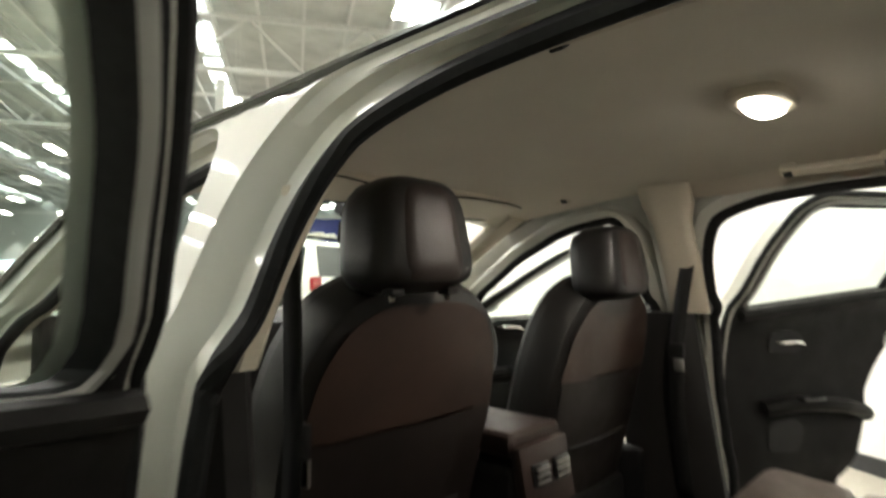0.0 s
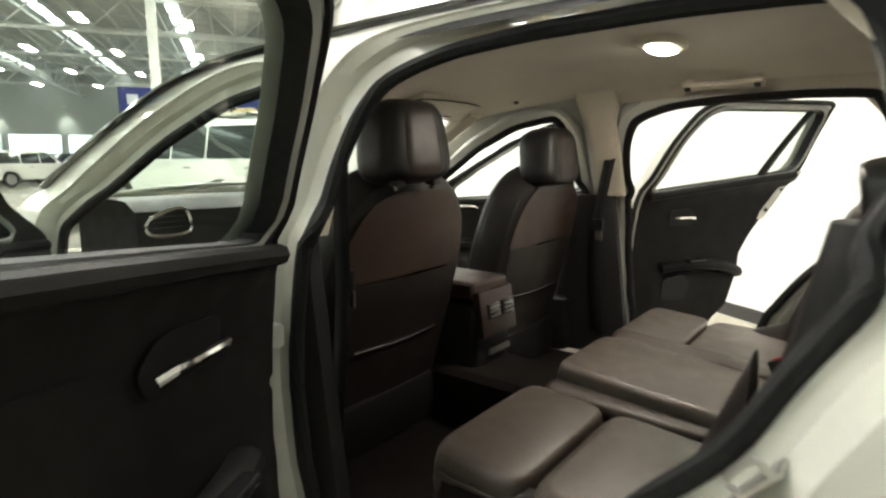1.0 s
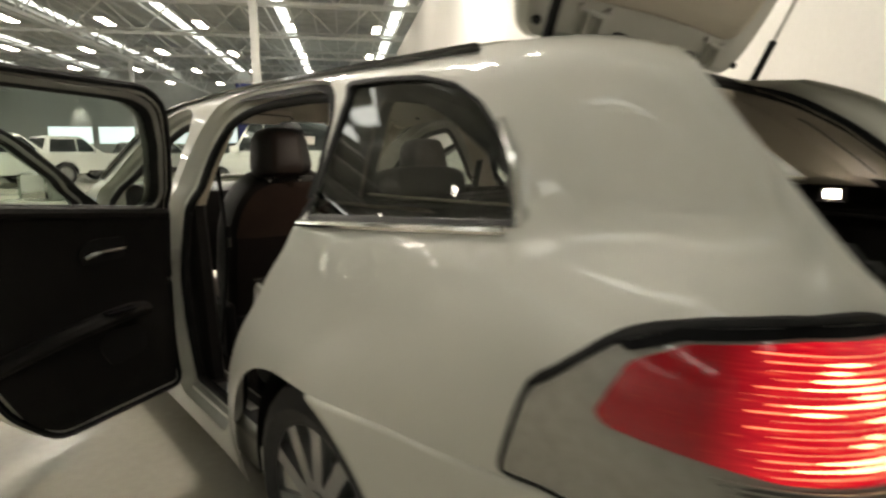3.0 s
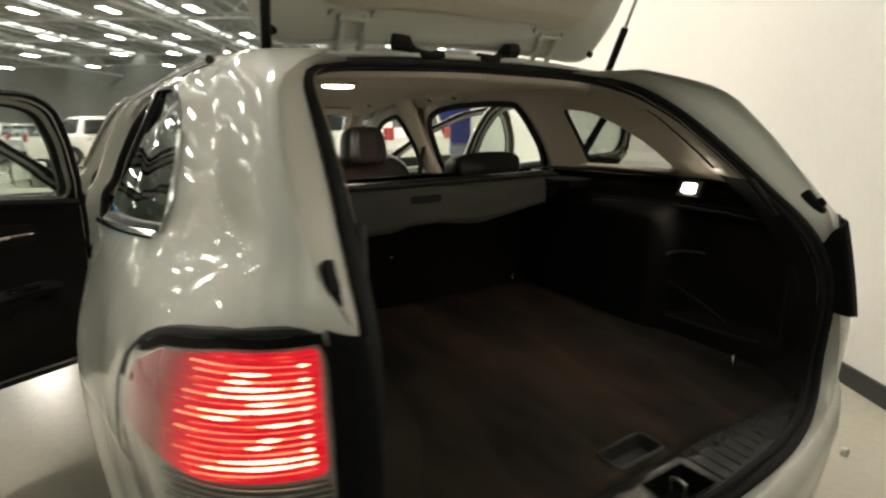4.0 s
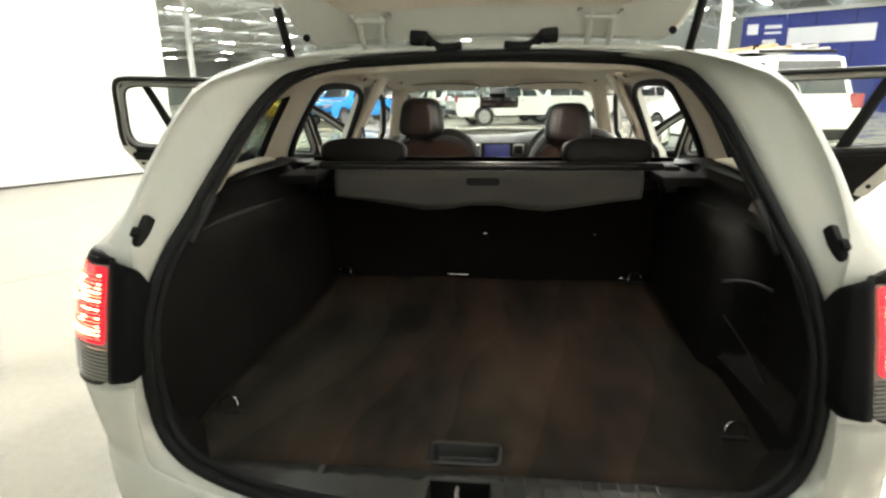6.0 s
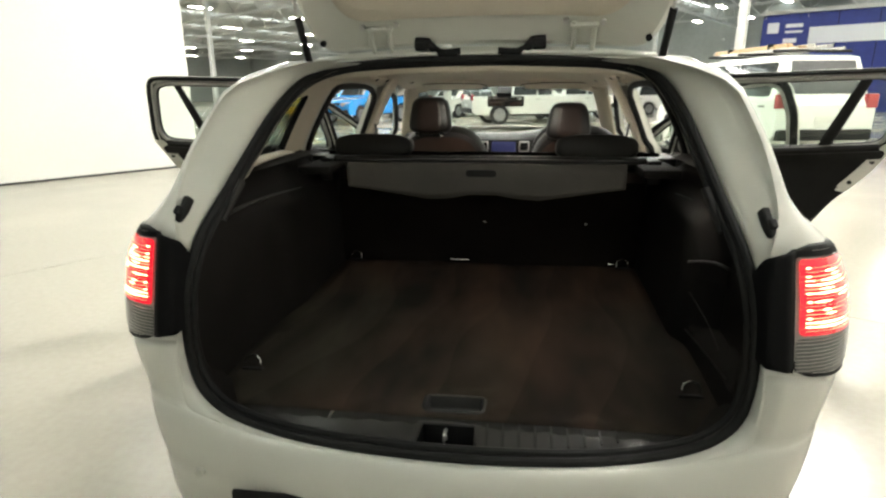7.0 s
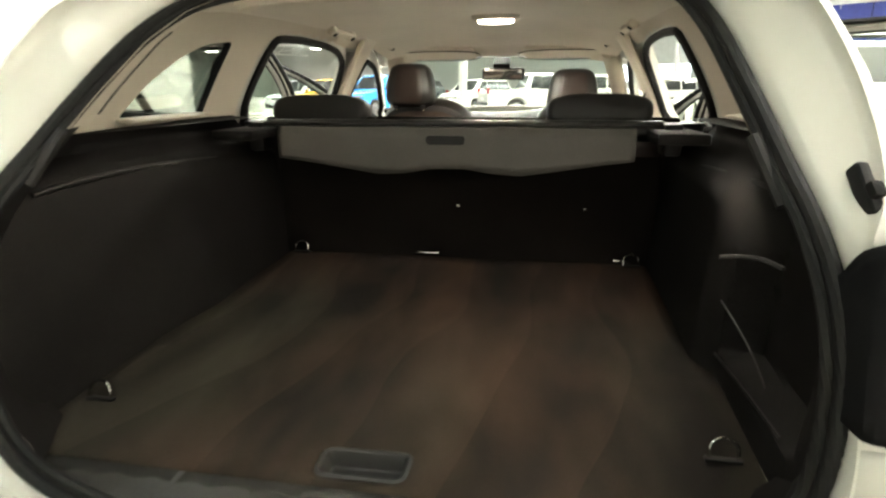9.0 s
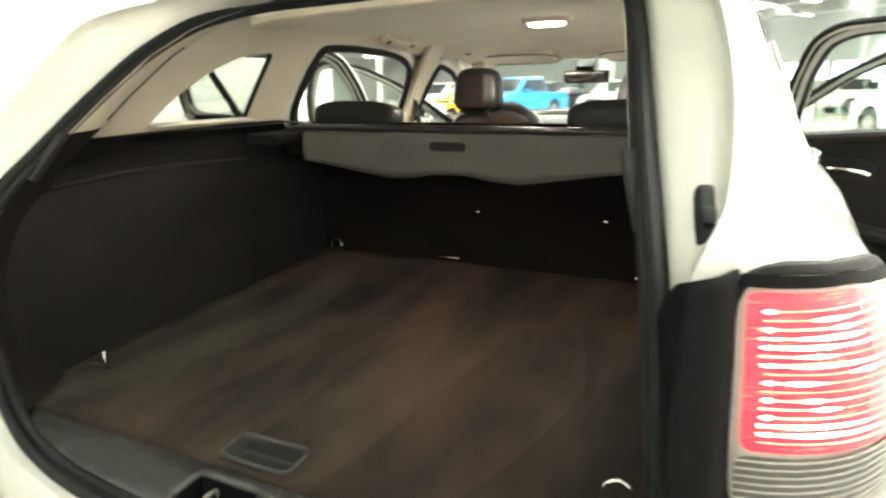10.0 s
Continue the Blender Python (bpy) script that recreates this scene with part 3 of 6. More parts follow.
# hanging blue banner
banner = thing("banner", "blue hanging banner with pale lettering bars", "banner")
mb = Matrix.Translation((15.5, 38.0, 4.6)) @ pose(0, 0, 0, 0, 0, -24)
finish("cloth", boxed(2.5, 0.04, 1.8, mb), "blue", banner, smooth=0)
for dx, dz, sx, sz in ((-0.65, 0.35, 0.6, 0.6), (0.45, 0.45, 0.9, 0.2), (0.45, 0.1, 0.9, 0.12), (0.3, -0.4, 0.7, 0.25)):
    finish("bar", boxed(sx, 0.02, sz, mb @ Matrix.Translation((dx, -0.035, dz))), "sign_white", banner, smooth=0)
for dx in (-1.1, 1.1):
    finish("cable", tube([mb @ Vector((dx, 0, 0.85)), mb @ Vector((dx, 0, 4.62))], 0.015, 6), "steel", banner)

# roof: ribbed decking, purlins, trusses, columns
roof = thing("ceiling", "grey ribbed metal roof decking", "ceiling", kind="structure")
bm = bmesh.new()
n = 260
for k in range(n):
    a = A0 + (A1 - A0) * (k + 0.5) / n
    box(bm, HALL @ Matrix.Translation((a, (B0 + B1) / 2, DECK + 0.1 + (0.03 if k % 2 else 0.0))), (A1 - A0) / n, B1 - B0, 0.2)
finish("decking", bm, "deck", roof, smooth=0)


def truss(b):
    ob = thing("truss", "white painted steel roof truss", "truss", "roof trusses", "structure")
    lo, hi = 7.3, 8.9
    for z in (lo, hi):
        finish("chord", boxed(A1 - A0, 0.14, 0.14, HALL @ Matrix.Translation(((A0 + A1) / 2, b, z))), "steel", ob, smooth=0)
    web = bmesh.new()
    a, step, up = A0, 1.7, True
    while a < A1 - step:
        p, q = hall(a, b, lo if up else hi), hall(a + step, b, hi if up else lo)
        tube([p, q], 0.045, 4, web)
        a, up = a + step, not up
    finish("web", web, "steel", ob, smooth=0)
    return ob


for b in np.arange(-12, 62, 7.4):
    truss(float(b))
bm = bmesh.new()
for a in np.arange(A0 + 1, A1, 1.3):
    box(bm, HALL @ Matrix.Translation((float(a), (B0 + B1) / 2, 9.02)), 0.09, B1 - B0, 0.16)
tagged(finish("purlin", bm, "steel", smooth=0), "white steel purlins under the decking", "purlins", kind="structure")
# long girders along the hall, with diagonals
for a in (-88.0, -69.6, -51.3, -33.0, -14.6, 3.6, 20.0):
    ob = thing("girder", "white steel lattice girder along the hall", "girder", "girders", "structure")
    for z in (7.0, 8.6):
        finish("chord", boxed(0.16, B1 - B0, 0.16, HALL @ Matrix.Translation((a, (B0 + B1) / 2, z))), "steel", ob, smooth=0)
    web = bmesh.new()
    b, up = B0, True
    while b < B1 - 1.8:
        tube([hall(a, b, 7.0 if up else 8.6), hall(a, b + 1.8, 8.6 if up else 7.0)], 0.05, 4, web)
        b, up = b + 1.8, not up
    finish("web", web, "steel", ob, smooth=0)
for a, b in ((-3.8, 17.6), (-14.6, 17.6), (-14.6, 39.8), (3.6, 17.6), (3.6, 39.8), (-33.0, 17.6), (-33.0, 39.8), (20.0, 39.8)):
    ob = thing("column", "slim white steel column", "column", "columns", "structure")
    finish("post", boxed(0.24, 0.24, 7.0, HALL @ Matrix.Translation((a, b, 3.5)), 0.02), "steel", ob)
    finish("base_plate", boxed(0.5, 0.5, 0.04, HALL @ Matrix.Translation((a, b, 0.02)), 0.008), "steel", ob)
# rooflight strips along the hall
for a in (-4.6, -11.2, -17.8, -24.4, -31.0, -37.6, -46.0, -56.0, -66.0, -78.0, -90.0, 2.0, 9.0):
    ob = thing("rooflight", "glowing translucent rooflight strip", "rooflight", "rooflights", "structure")
    for k in range(26):
        b = -13 + 2.9 * k
        hall_box("sheet", "skylight", a - 0.28, a + 0.28, b, b + 2.3, DECK - 0.05, DECK - 0.02, parent=ob)


def luminaire(a, b, z=LAMP_Z + 0.08):
    ob = thing("light_panel", "white ceiling luminaire with four glowing strips", "ceiling light", "ceiling lights", m=Matrix.Translation(hall(a, b, z)) @ HALL)
    finish("housing", boxed(0.40, 1.5, 0.06, Matrix.Translation((0, 0, 0.035)), 0.01), "steel", ob)
    for k in range(4):
        finish("strip", boxed(0.048, 1.42, 0.02, Matrix.Translation((-0.135 + 0.09 * k, 0, -0.006)), 0.006), "panel_lit", ob)
    for s in (-0.6, 0.6):
        finish("cable", tube([(0, s, 0.06), (0, s, DECK - z + 0.02)], 0.006, 5), "steel", ob)
    return ob


first = luminaire(0.3, 3.5)
for a in (0.3, -3.4, -7.1, -10.8, -14.5, -18.2, -21.9, -28.0, -35.0, -44.0, -54.0, -66.0, -80.0, 5.6, 11.0):
    for k in range(9):
        b = -11.3 + 7.4 * k
        if (a, k) != (0.3, 2) and not (k < 2 and a > -12):
            copy_thing(first, Matrix.Translation(hall(a, b, LAMP_Z + 0.08)) @ HALL)

# ---- the white wagon ----
car = thing("station_wagon", "white station wagon, doors and tailgate open, tail lamps lit", "car")
EDGE = [(0.5, 0.635), (0.57, 0.645), (0.64, 0.662), (0.74, 0.667), (0.82, 0.662), (0.9, 0.657), (1.04, 0.656), (1.10, 0.656)]
AXLE_R, AXLE_F, WHEEL = 1.095, 3.98, 0.335


# the load opening's seal, from the sill's middle round the corner and up the tail pillar to the roof: height, half width, place
SEAL_PATH = [(0.583, 0.0, -0.092), (0.584, 0.25, -0.078), (0.586, 0.42, -0.045), (0.598, 0.545, -0.006), (0.630, 0.615, 0.020), (0.675, 0.644, 0.031), (0.74, 0.652, 0.030),
             (0.80, 0.650, 0.026), (0.88, 0.643, 0.027), (0.96, 0.632, 0.050), (1.03, 0.618, 0.097), (1.10, 0.600, 0.172), (1.20, 0.575, 0.282), (1.30, 0.550, 0.405),
             (1.37, 0.524, 0.520), (1.405, 0.492, 0.600), (1.428, 0.435, 0.660), (1.440, 0.35, 0.697), (1.449, 0.20, 0.720), (1.452, 0.0, 0.728)]


def seal_x(z):
    return interp([(a, b) for a, b, c in SEAL_PATH], z)


def seal_y(z):
    return interp([(a, c) for a, b, c in SEAL_PATH], z)


def ease(f):
    f = max(0.0, min(1.0, f))
    return f * f * (3 - 2 * f)


def turn(z, at, soft):
    """From 0 below the shoulder line to 1 above it."""
    return 1.0 / (1.0 + math.exp(-max(-40.0, min(40.0, (z - at) / soft))))


def rear(z):
    """The tail's profile: upright below the shoulder, raked above, rolling into the roof."""
    low = -0.01 + 0.30 * max(0.0, z - 0.6) ** 2 - 0.25 * max(0.0, 0.6 - z) + 1.2 * max(0.0, 0.6 - z) ** 2
    up = 0.078 + 0.80 * (z - 1.07) + 0.25 * (z - 1.07) ** 2 + 15.0 * max(0.0, z - 1.355) ** 2
    f = turn(z, 1.056, 0.009)
    return low + (up - low) * f


def half_width(z):
    """The body's half width: a rounded flank, a shoulder ledge, a leaning glasshouse."""
    low = 0.937 - (0.30 if z > 0.68 else 0.25) * (z - 0.68) ** 2
    up = 0.857 - 0.37 * (z - 1.09) - 0.35 * (z - 1.09) ** 2 - 12.0 * max(0.0, z - 1.385) ** 2
    f = turn(z, 1.068, 0.010)
    return low + (up - low) * f


def tail_edge(z):
    """Half the distance between the tail's outer edges."""
    up = 0.686 - 0.9 * (z - 1.14) ** 2 - 14.0 * max(0.0, z - 1.345) ** 2
    f = turn(z, 1.058, 0.010)
    return softened(EDGE, z) * (1 - f) + up * f


def corner(z):
    return 0.40 - 0.18 * ease((z - 0.96) / 0.18)


def wide(y, z):
    w = half_width(z)
    if z < 1.0:
        w += 0.036 * math.exp(-((y - AXLE_R) / 0.45) ** 2) * min(1, (1.0 - z) / 0.2)
    r = math.hypot(y - AXLE_R, z - WHEEL)
    w += 0.016 * math.exp(-((r - 0.385) / 0.085) ** 2)
    if z < 0.85 and y < 0.9:
        k = (0.9 - max(y, 0.0)) / 0.9
        w -= 0.18 * (0.85 - z) * k * k * (3 - 2 * k)
    if y < 0.6 and z < 1.14:
        w -= 0.035 * ease((0.6 - y) / 0.4) * ease((1.14 - z) / 0.2)
    if y < 1.0 and z > 0.95:
        w -= 0.085 * ((1.0 - y) / 0.6) ** 2 * ease((z - 0.93) / 0.22)
    if y > 3.4:
        w -= 0.085 * ((y - 3.4) / 1.4) ** 2
    return w


def flank(u, z, off=0.0):
    """The right-hand outer skin: u metres forward of the tail edge, at height z, off metres outwards."""
    c, p = corner(z), rear(z)
    if u >= c:
        return Vector((wide(p + u, z) + off, p + u, z))
    t = max(0.0, u / c) * math.pi / 2
    e = tail_edge(z)
    w = wide(p + c, z)
    s, k = math.sin(t) ** 0.80, math.cos(t) ** 0.80
    n = Vector((math.sin(t), -math.cos(t), 0))
    return Vector((e + (w - e) * s, p + c * (1 - k), z)) + n * off


def skin_normal(co, sx):
    """The true normal of the outer skin at one of its points."""
    z = co.z
    c, p = corner(z), rear(z)
    u = co.y - p
    if u < c:
        u = c * 2 / math.pi * math.acos(max(0.0, min(1.0, 1 - u / c)) ** 1.25)
    u = max(u, 0.004)
    h = 0.012
    n = (flank(u + h, z) - flank(max(0.0, u - h), z)).cross(flank(u, z + h) - flank(u, z - h)).normalized()
    if n.x < 0:
        n = -n
    return Vector((sx * n.x, n.y, n.z))


def uz(y, z):
    return (y - rear(z), z)


def arch_points(c, r, a0, a1, n=14):
    return [uz(c + r * math.cos(radians(a)), WHEEL + r * math.sin(radians(a))) for a in np.linspace(a0, a1, n)]


REAR_DOOR = [(2.125, 0.32), (2.15, 0.8), (2.152, 1.02), (2.155, 1.22), (2.138, 1.31), (2.095, 1.385), (2.02, 1.424), (1.88, 1.437), (1.64, 1.440), (1.46, 1.432), (1.32, 1.417), (1.235, 1.378), (1.185, 1.30), (1.150, 1.165), (1.148, 1.09), (1.195, 0.995), (1.245, 0.925), (1.295, 0.83), (1.40, 0.725), (1.485, 0.60), (1.565, 0.42), (1.69, 0.32)]
FRONT_DOOR = [(3.16, 0.34), (3.30, 0.5), (3.34, 0.8), (3.32, 1.0), (3.14, 1.12), (2.86, 1.28), (2.62, 1.375), (2.45, 1.405), (2.33, 1.385), (2.26, 1.30), (2.228, 1.15), (2.220, 1.0), (2.22, 0.7), (2.20, 0.34)]
QUARTER = [(1.140, 1.072), (0.545, 1.105), (0.585, 1.19), (0.625, 1.255), (0.70, 1.32), (0.785, 1.363), (0.90, 1.388), (1.04, 1.398), (1.195, 1.402)]
TOPLINE = [(0.80, 1.448), (1.2, 1.455), (1.8, 1.462), (2.3, 1.45), (2.7, 1.40), (3.05, 1.26), (3.4, 1.07), (3.5, 1.02), (3.7, 0.995), (4.3, 0.93), (4.68, 0.82), (4.82, 0.66)]


def loop_uz(poly, r=0.05):
    return [uz(*p) for p in rounded(poly, r, 4)]


LAMP_FOOT = [(0.0, 0.778), (0.035, 0.777), (0.16, 0.762), (0.33, 0.740), (0.47, 0.734), (0.60, 0.728), (0.80, 0.722), (0.98, 0.719)]
outline = [(0.0, z) for z in np.linspace(0.778, 1.44, 22)]
outline += [uz(*p) for p in TOPLINE] + [uz(4.86, 0.45), uz(4.8, 0.25), uz(4.40, 0.24)]
outline += arch_points(AXLE_F, 0.375, -10, 190) + [uz(3.55, 0.21), uz(1.50, 0.21)]
outline += arch_points(AXLE_R, 0.388, -12, 92) + LAMP_FOOT[:0:-1]


def inset(poly, d):
    """An outline moved inwards by d."""
    n = len(poly)
    area = sum(poly[i - 1][0] * poly[i][1] - poly[i][0] * poly[i - 1][1] for i in range(n))
    sgn = 1 if area > 0 else -1
    out = []
    for i in range(n):
        a, b = Vector(poly[i - 1]), Vector(poly[(i + 1) % n])
        t = (b - a).normalized()
        out.append(tuple(Vector(poly[i]) + Vector((-t.y, t.x)) * d * sgn))
    return out


def clean_inset(poly, d, step=0.03):
    """An outline moved inwards by d, without the loops that sharp corners would give."""
    pts = [p for p in inset(poly, d) if min((p[0] - q[0]) ** 2 + (p[1] - q[1]) ** 2 for q in poly) > (0.93 * d) ** 2]
    return [tuple(p) for p in resampled(pts, step)]


def ring(fn, poly, stages, flip=False):
    """A band that runs round an outline; stages: (inset, fn offset)."""
    bm = bmesh.new()
    loops = []
    for d, off in stages:
        loops.append([bm.verts.new(fn(p[0], p[1], off)) for p in inset(poly, d)])
    n = len(poly)
    for a, b in zip(loops, loops[1:]):
        for k in range(n):
            bm.faces.new((a[k], a[(k + 1) % n], b[(k + 1) % n], b[k]))
    bmesh.ops.recalc_face_normals(bm, faces=bm.faces[:])
    return bm


def tyre_wheel(sx, y):
    m = Matrix.Translation((sx * 0.805, y, WHEEL)) @ pose(0, 0, 0, 0, 90, 0)
    w = thing("wheel", "", "")
    w.parent = car
    finish("tyre", wheel_tyre(m, WHEEL, 0.235), "tyre", w)
    finish("rim", wheel_rim(m, WHEEL * 0.70, 0.22, 10), "alloy", w, "ten-spoke alloy rim")
    well = bmesh.new()
    grid(lambda s, t: Vector((sx * (0.675 + 0.215 * t), y + 0.385 * math.cos(math.pi * (1.12 * s - 0.06)), WHEEL + 0.385 * math.sin(math.pi * (1.12 * s - 0.06)))), 20, 3, well)
    grid(lambda s, t: Vector((sx * 0.675, y + 0.385 * t * math.cos(math.pi * s), WHEEL + 0.385 * t * math.sin(math.pi * s))), 14, 2, well)
    finish("wheel_liner", well, "black", car)


for sx in (-1, 1):
    S = lambda fn: (lambda u, z, off=0.0: Vector((sx * fn(u, z, off).x, fn(u, z, off).y, fn(u, z, off).z)))
    skin = S(flank)
    holes = [loop_uz(REAR_DOOR), loop_uz(FRONT_DOOR), loop_uz(QUARTER, 0.014)]
    shell = finish("body_side", sheet(lambda u, z: skin(u, z), outline, holes, step=0.045, edge_step=0.03, flip=sx < 0), "paint", car, smooth=50)
    shell.data.normals_split_custom_set_from_vertices([skin_normal(v.co, sx) for v in shell.data.vertices])
    # door jambs with rubber seals
    for poly in (REAR_DOOR, FRONT_DOOR):
        loop = [tuple(p) for p in resampled(loop_uz(poly), 0.03)]
        finish("door_jamb", ring(skin, loop, ((0, 0.0), (0.003, -0.012), (0.016, -0.03), (0.022, -0.052), (0.046, -0.060))), "paint_in", car)
        dense = [tuple(p) for p in resampled(loop, 0.012)]
        finish("jamb_trim", ring(skin, clean_inset(dense, 0.046), ((0.0, -0.0605), (0.018, -0.066), (0.024, -0.072))), "rubber", car)
        seal = [skin(p[0], p[1], -0.064) for p in clean_inset(dense, 0.057)]
        finish("door_seal", tube(seal, 0.015, 8, closed=True), "rubber", car)
    # door striker on the rear jamb
    st = thing("door_striker", "", "")
    st.parent = car
    c = skin(*uz(1.312, 0.862), -0.030)
    ms = Matrix.Translation(c) @ pose(0, 0, 0, 40, 0, 0)
    finish("striker_plate", boxed(0.036, 0.006, 0.062, ms, 0.002), "satin", st)
    finish("striker_loop", tube(smooth_path([ms @ Vector(p) for p in ((-0.010, 0.002, -0.018), (-0.010, 0.020, -0.018), (-0.010, 0.020, 0.018), (-0.010, 0.002, 0.018))], 3), 0.004, 8), "satin", st)
    # quarter window
    loop = [tuple(p) for p in resampled(loop_uz(QUARTER, 0.014), 0.03)]
    c00, c10, c01, c11 = (skin(*uz(y, z), -0.004) for y, z in ((0.55, 1.10), (1.15, 1.08), (0.72, 1.38), (1.17, 1.40)))

    def pane_at(u, z):
        y = u + rear(z)
        q = (z - 1.09) / 0.30
        p = (y - (0.55 + 0.17 * q)) / (0.60 - 0.15 * q)
        x = (1 - q) * ((1 - p) * c00.x + p * c10.x) + q * ((1 - p) * c01.x + p * c11.x)
        return Vector((x + sx * (0.022 * q * (1 - q) + 0.014 * p * (1 - p)), y, z))

    qw = finish("quarter_window", sheet(pane_at, inset(loop, 0.002), step=0.2, flip=sx > 0), "tint", car, "tinted fixed quarter glass", smooth=60)
    finish("window_frame", ring(skin, loop, ((-0.004, 0.0005), (-0.003, 0.003), (0.0, 0.003), (0.008, 0.0), (0.010, -0.010))), "black", qw)
    strip = [skin(*uz(y, z), 0.008) for y, z in ((1.145, 1.060), (0.95, 1.073), (0.75, 1.085), (0.60, 1.094), (0.550, 1.097))]
    finish("chrome_strip", tube(smooth_path(strip, 4), 0.008, 8, flat=1.1), "chrome", qw)
    strip = [skin(*uz(y, z), 0.004) for y, z in ((0.536, 1.104), (0.556, 1.15), (0.588, 1.215), (0.640, 1.285))]
    finish("chrome_strip", tube(smooth_path(strip, 4), 0.007, 8, flat=1.2), "chrome", qw)
    # gutter trim along the roof edge
    strip = [skin(*uz(y, z - 0.006), 0.011) for y, z in [(0.80, 1.448), (1.2, 1.455), (1.8, 1.462), (2.3, 1.45), (2.7, 1.40), (3.05, 1.26), (3.35, 1.10)]]
    finish("roof_moulding", tube(smooth_path(strip, 5), 0.011, 6), "gloss_black", car)
    # tail flange: from the outer edge in to the tailgate seal
    def flange(s, t):
        z = 0.70 + (1.44 - 0.70) * s
        e = flank(0.0, z)
        q = Vector((min(seal_x(z) + 0.012, e.x - 0.004), max(seal_y(z) + 0.004, e.y + 0.008), z))
        f = ((0.0, 0.0), (0.04, 0.10), (0.12, 0.22), (0.45, 0.42), (0.80, 0.66), (0.93, 0.84), (1.0, 1.0))
        i = t * 6
        k = min(5, int(i))
        fx, fy = (f[k][j] + (f[k + 1][j] - f[k][j]) * (i - k) for j in (0, 1))
        return Vector((sx * (e.x + (q.x - e.x) * fx), e.y + (q.y - e.y) * fy, z))

    finish("tail_flange", grid(flange, 40, 12, flip=sx > 0), "paint_in", car, smooth=50)
    # tail lamp
    LAMP = [(0.027, 0.785), (0.027, 1.042), (0.16, 1.036), (0.27, 1.018), (0.345, 0.985), (0.41, 0.89), (0.47, 0.752), (0.455, 0.742), (0.33, 0.748), (0.16, 0.770)]
    lamp = finish("tail_lamp", sheet(lambda u, z: skin(u, z, 0.006), inset(rounded(LAMP, 0.05, 5), 0.006), step=0.03, flip=sx > 0), "lens_clear", car, "clear and red tail lamp, lit", smooth=50)
    finish("lamp_seal", ring(skin, [tuple(p) for p in resampled(rounded(LAMP, 0.05, 5), 0.02)], ((-0.005, -0.004), (-0.004, 0.005), (0.001, 0.007), (0.005, 0.006))), "rubber", lamp)
    RED = [(0.040, 0.866), (0.040, 1.021), (0.16, 1.016), (0.27, 0.998), (0.322, 0.968), (0.352, 0.895), (0.345, 0.880), (0.2, 0.862)]
    finish("red_lens", sheet(lambda u, z: skin(u, z, 0.0095), rounded(RED, 0.010, 3), step=0.02, flip=sx > 0), "lens_red", lamp, "glowing red lens with bright streaks")
    rnd = random.Random(7)
    for k in range(16):
        z = 0.876 + 0.0084 * k

        def line(a, b, r, c, mat, tall, off=0.0094):
            us = [a + (b - a) * m / 13 for m in range(14)]
            pts = [skin(u, z - 0.010 * (u / 0.24) ** 2 * (1 - k / 18), off) for u in us]
            finish("led_strip", tube(pts, [r * (0.30 + 0.85 * math.exp(-((m / 13 - c) / 0.30) ** 2) + 0.25 * rnd.random()) for m in range(14)], 6, flat=tall), mat, lamp)

        # a fine line right across, with hot stretches on it
        line(0.050 + 0.008 * rnd.random(), 0.200 + 0.035 * rnd.random(), 0.0008, rnd.random(), "led", 1.1)
        if k in (1, 2, 9, 11, 12):
            line(0.052, 0.190 - 0.03 * rnd.random(), 0.0012, 0.35 + 0.4 * rnd.random(), "led_hot", 1.7, 0.0096)
        elif k % 3:
            a = 0.055 + 0.09 * rnd.random()
            line(a, a + 0.030 + 0.02 * rnd.random(), 0.0014, 0.5, "led_hot", 1.3, 0.0096)
        if k % 2:
            line(0.054, 0.066, 0.0015, 0.5, "led_hot", 1.2, 0.0096)
    finish("reflector", sheet(lambda u, z: skin(u, z, 0.0075), rounded([(0.036, 0.790), (0.036, 0.860), (0.20, 0.856), (0.238, 0.850), (0.225, 0.776), (0.16, 0.778)], 0.012, 3), step=0.02, flip=sx > 0), "lens_smoke", lamp, "smoked lower lens with fine ribs")
    finish("lamp_brow", sheet(lambda u, z: skin(u, z, 0.0085), [(0.032, 1.0245), (0.032, 1.037), (0.16, 1.031), (0.27, 1.013), (0.330, 0.985), (0.322, 0.978), (0.27, 1.001), (0.16, 1.0195)], step=0.012, flip=sx > 0), "filler", lamp, "black upper lens band")
    for k in range(9):
        pts = [skin(0.036 + (0.21 + 0.006 * (k % 3)) * j / 8, 0.792 + 0.0078 * k, 0.0082) for j in range(9)]
        finish("lens_rib", tube(pts, 0.0016, 5), "lens_clear", lamp)
    # black filler between lamp and seal
    def filler(s, t):
        top = 1.040 - 0.012 * min(1, t / 0.6) - 0.048 * ease((t - 0.55) / 0.42)
        low = 0.790 + 0.018 * t
        z = low + (top - low) * s
        if t < 0.6:
            p = flank(0.028 * (1 - t / 0.6), z, 0.005 + 0.011 * ease(t / 0.35))
        else:
            e = flank(0.0, z, 0.016)
            p = e.lerp(Vector((seal_x(z) + 0.004, max(e.y + 0.02, seal_y(z)), z)), (t - 0.6) / 0.4)
        return Vector((sx * p.x, p.y - 0.002, p.z))
    finish("lamp_filler", grid(filler, 14, 24, flip=sx > 0), "filler", car, "black filler beside the lamp", solid=0.01)
    # tailgate stop bumper
    ms = Matrix.Translation((sx * 0.664, 0.098, 1.078)) @ pose(0, 0, 0, 50, 0, sx * 10)
    stop = finish("gate_stop", boxed(0.019, 0.074, 0.026, ms, 0.008, 3), "rubber", car)
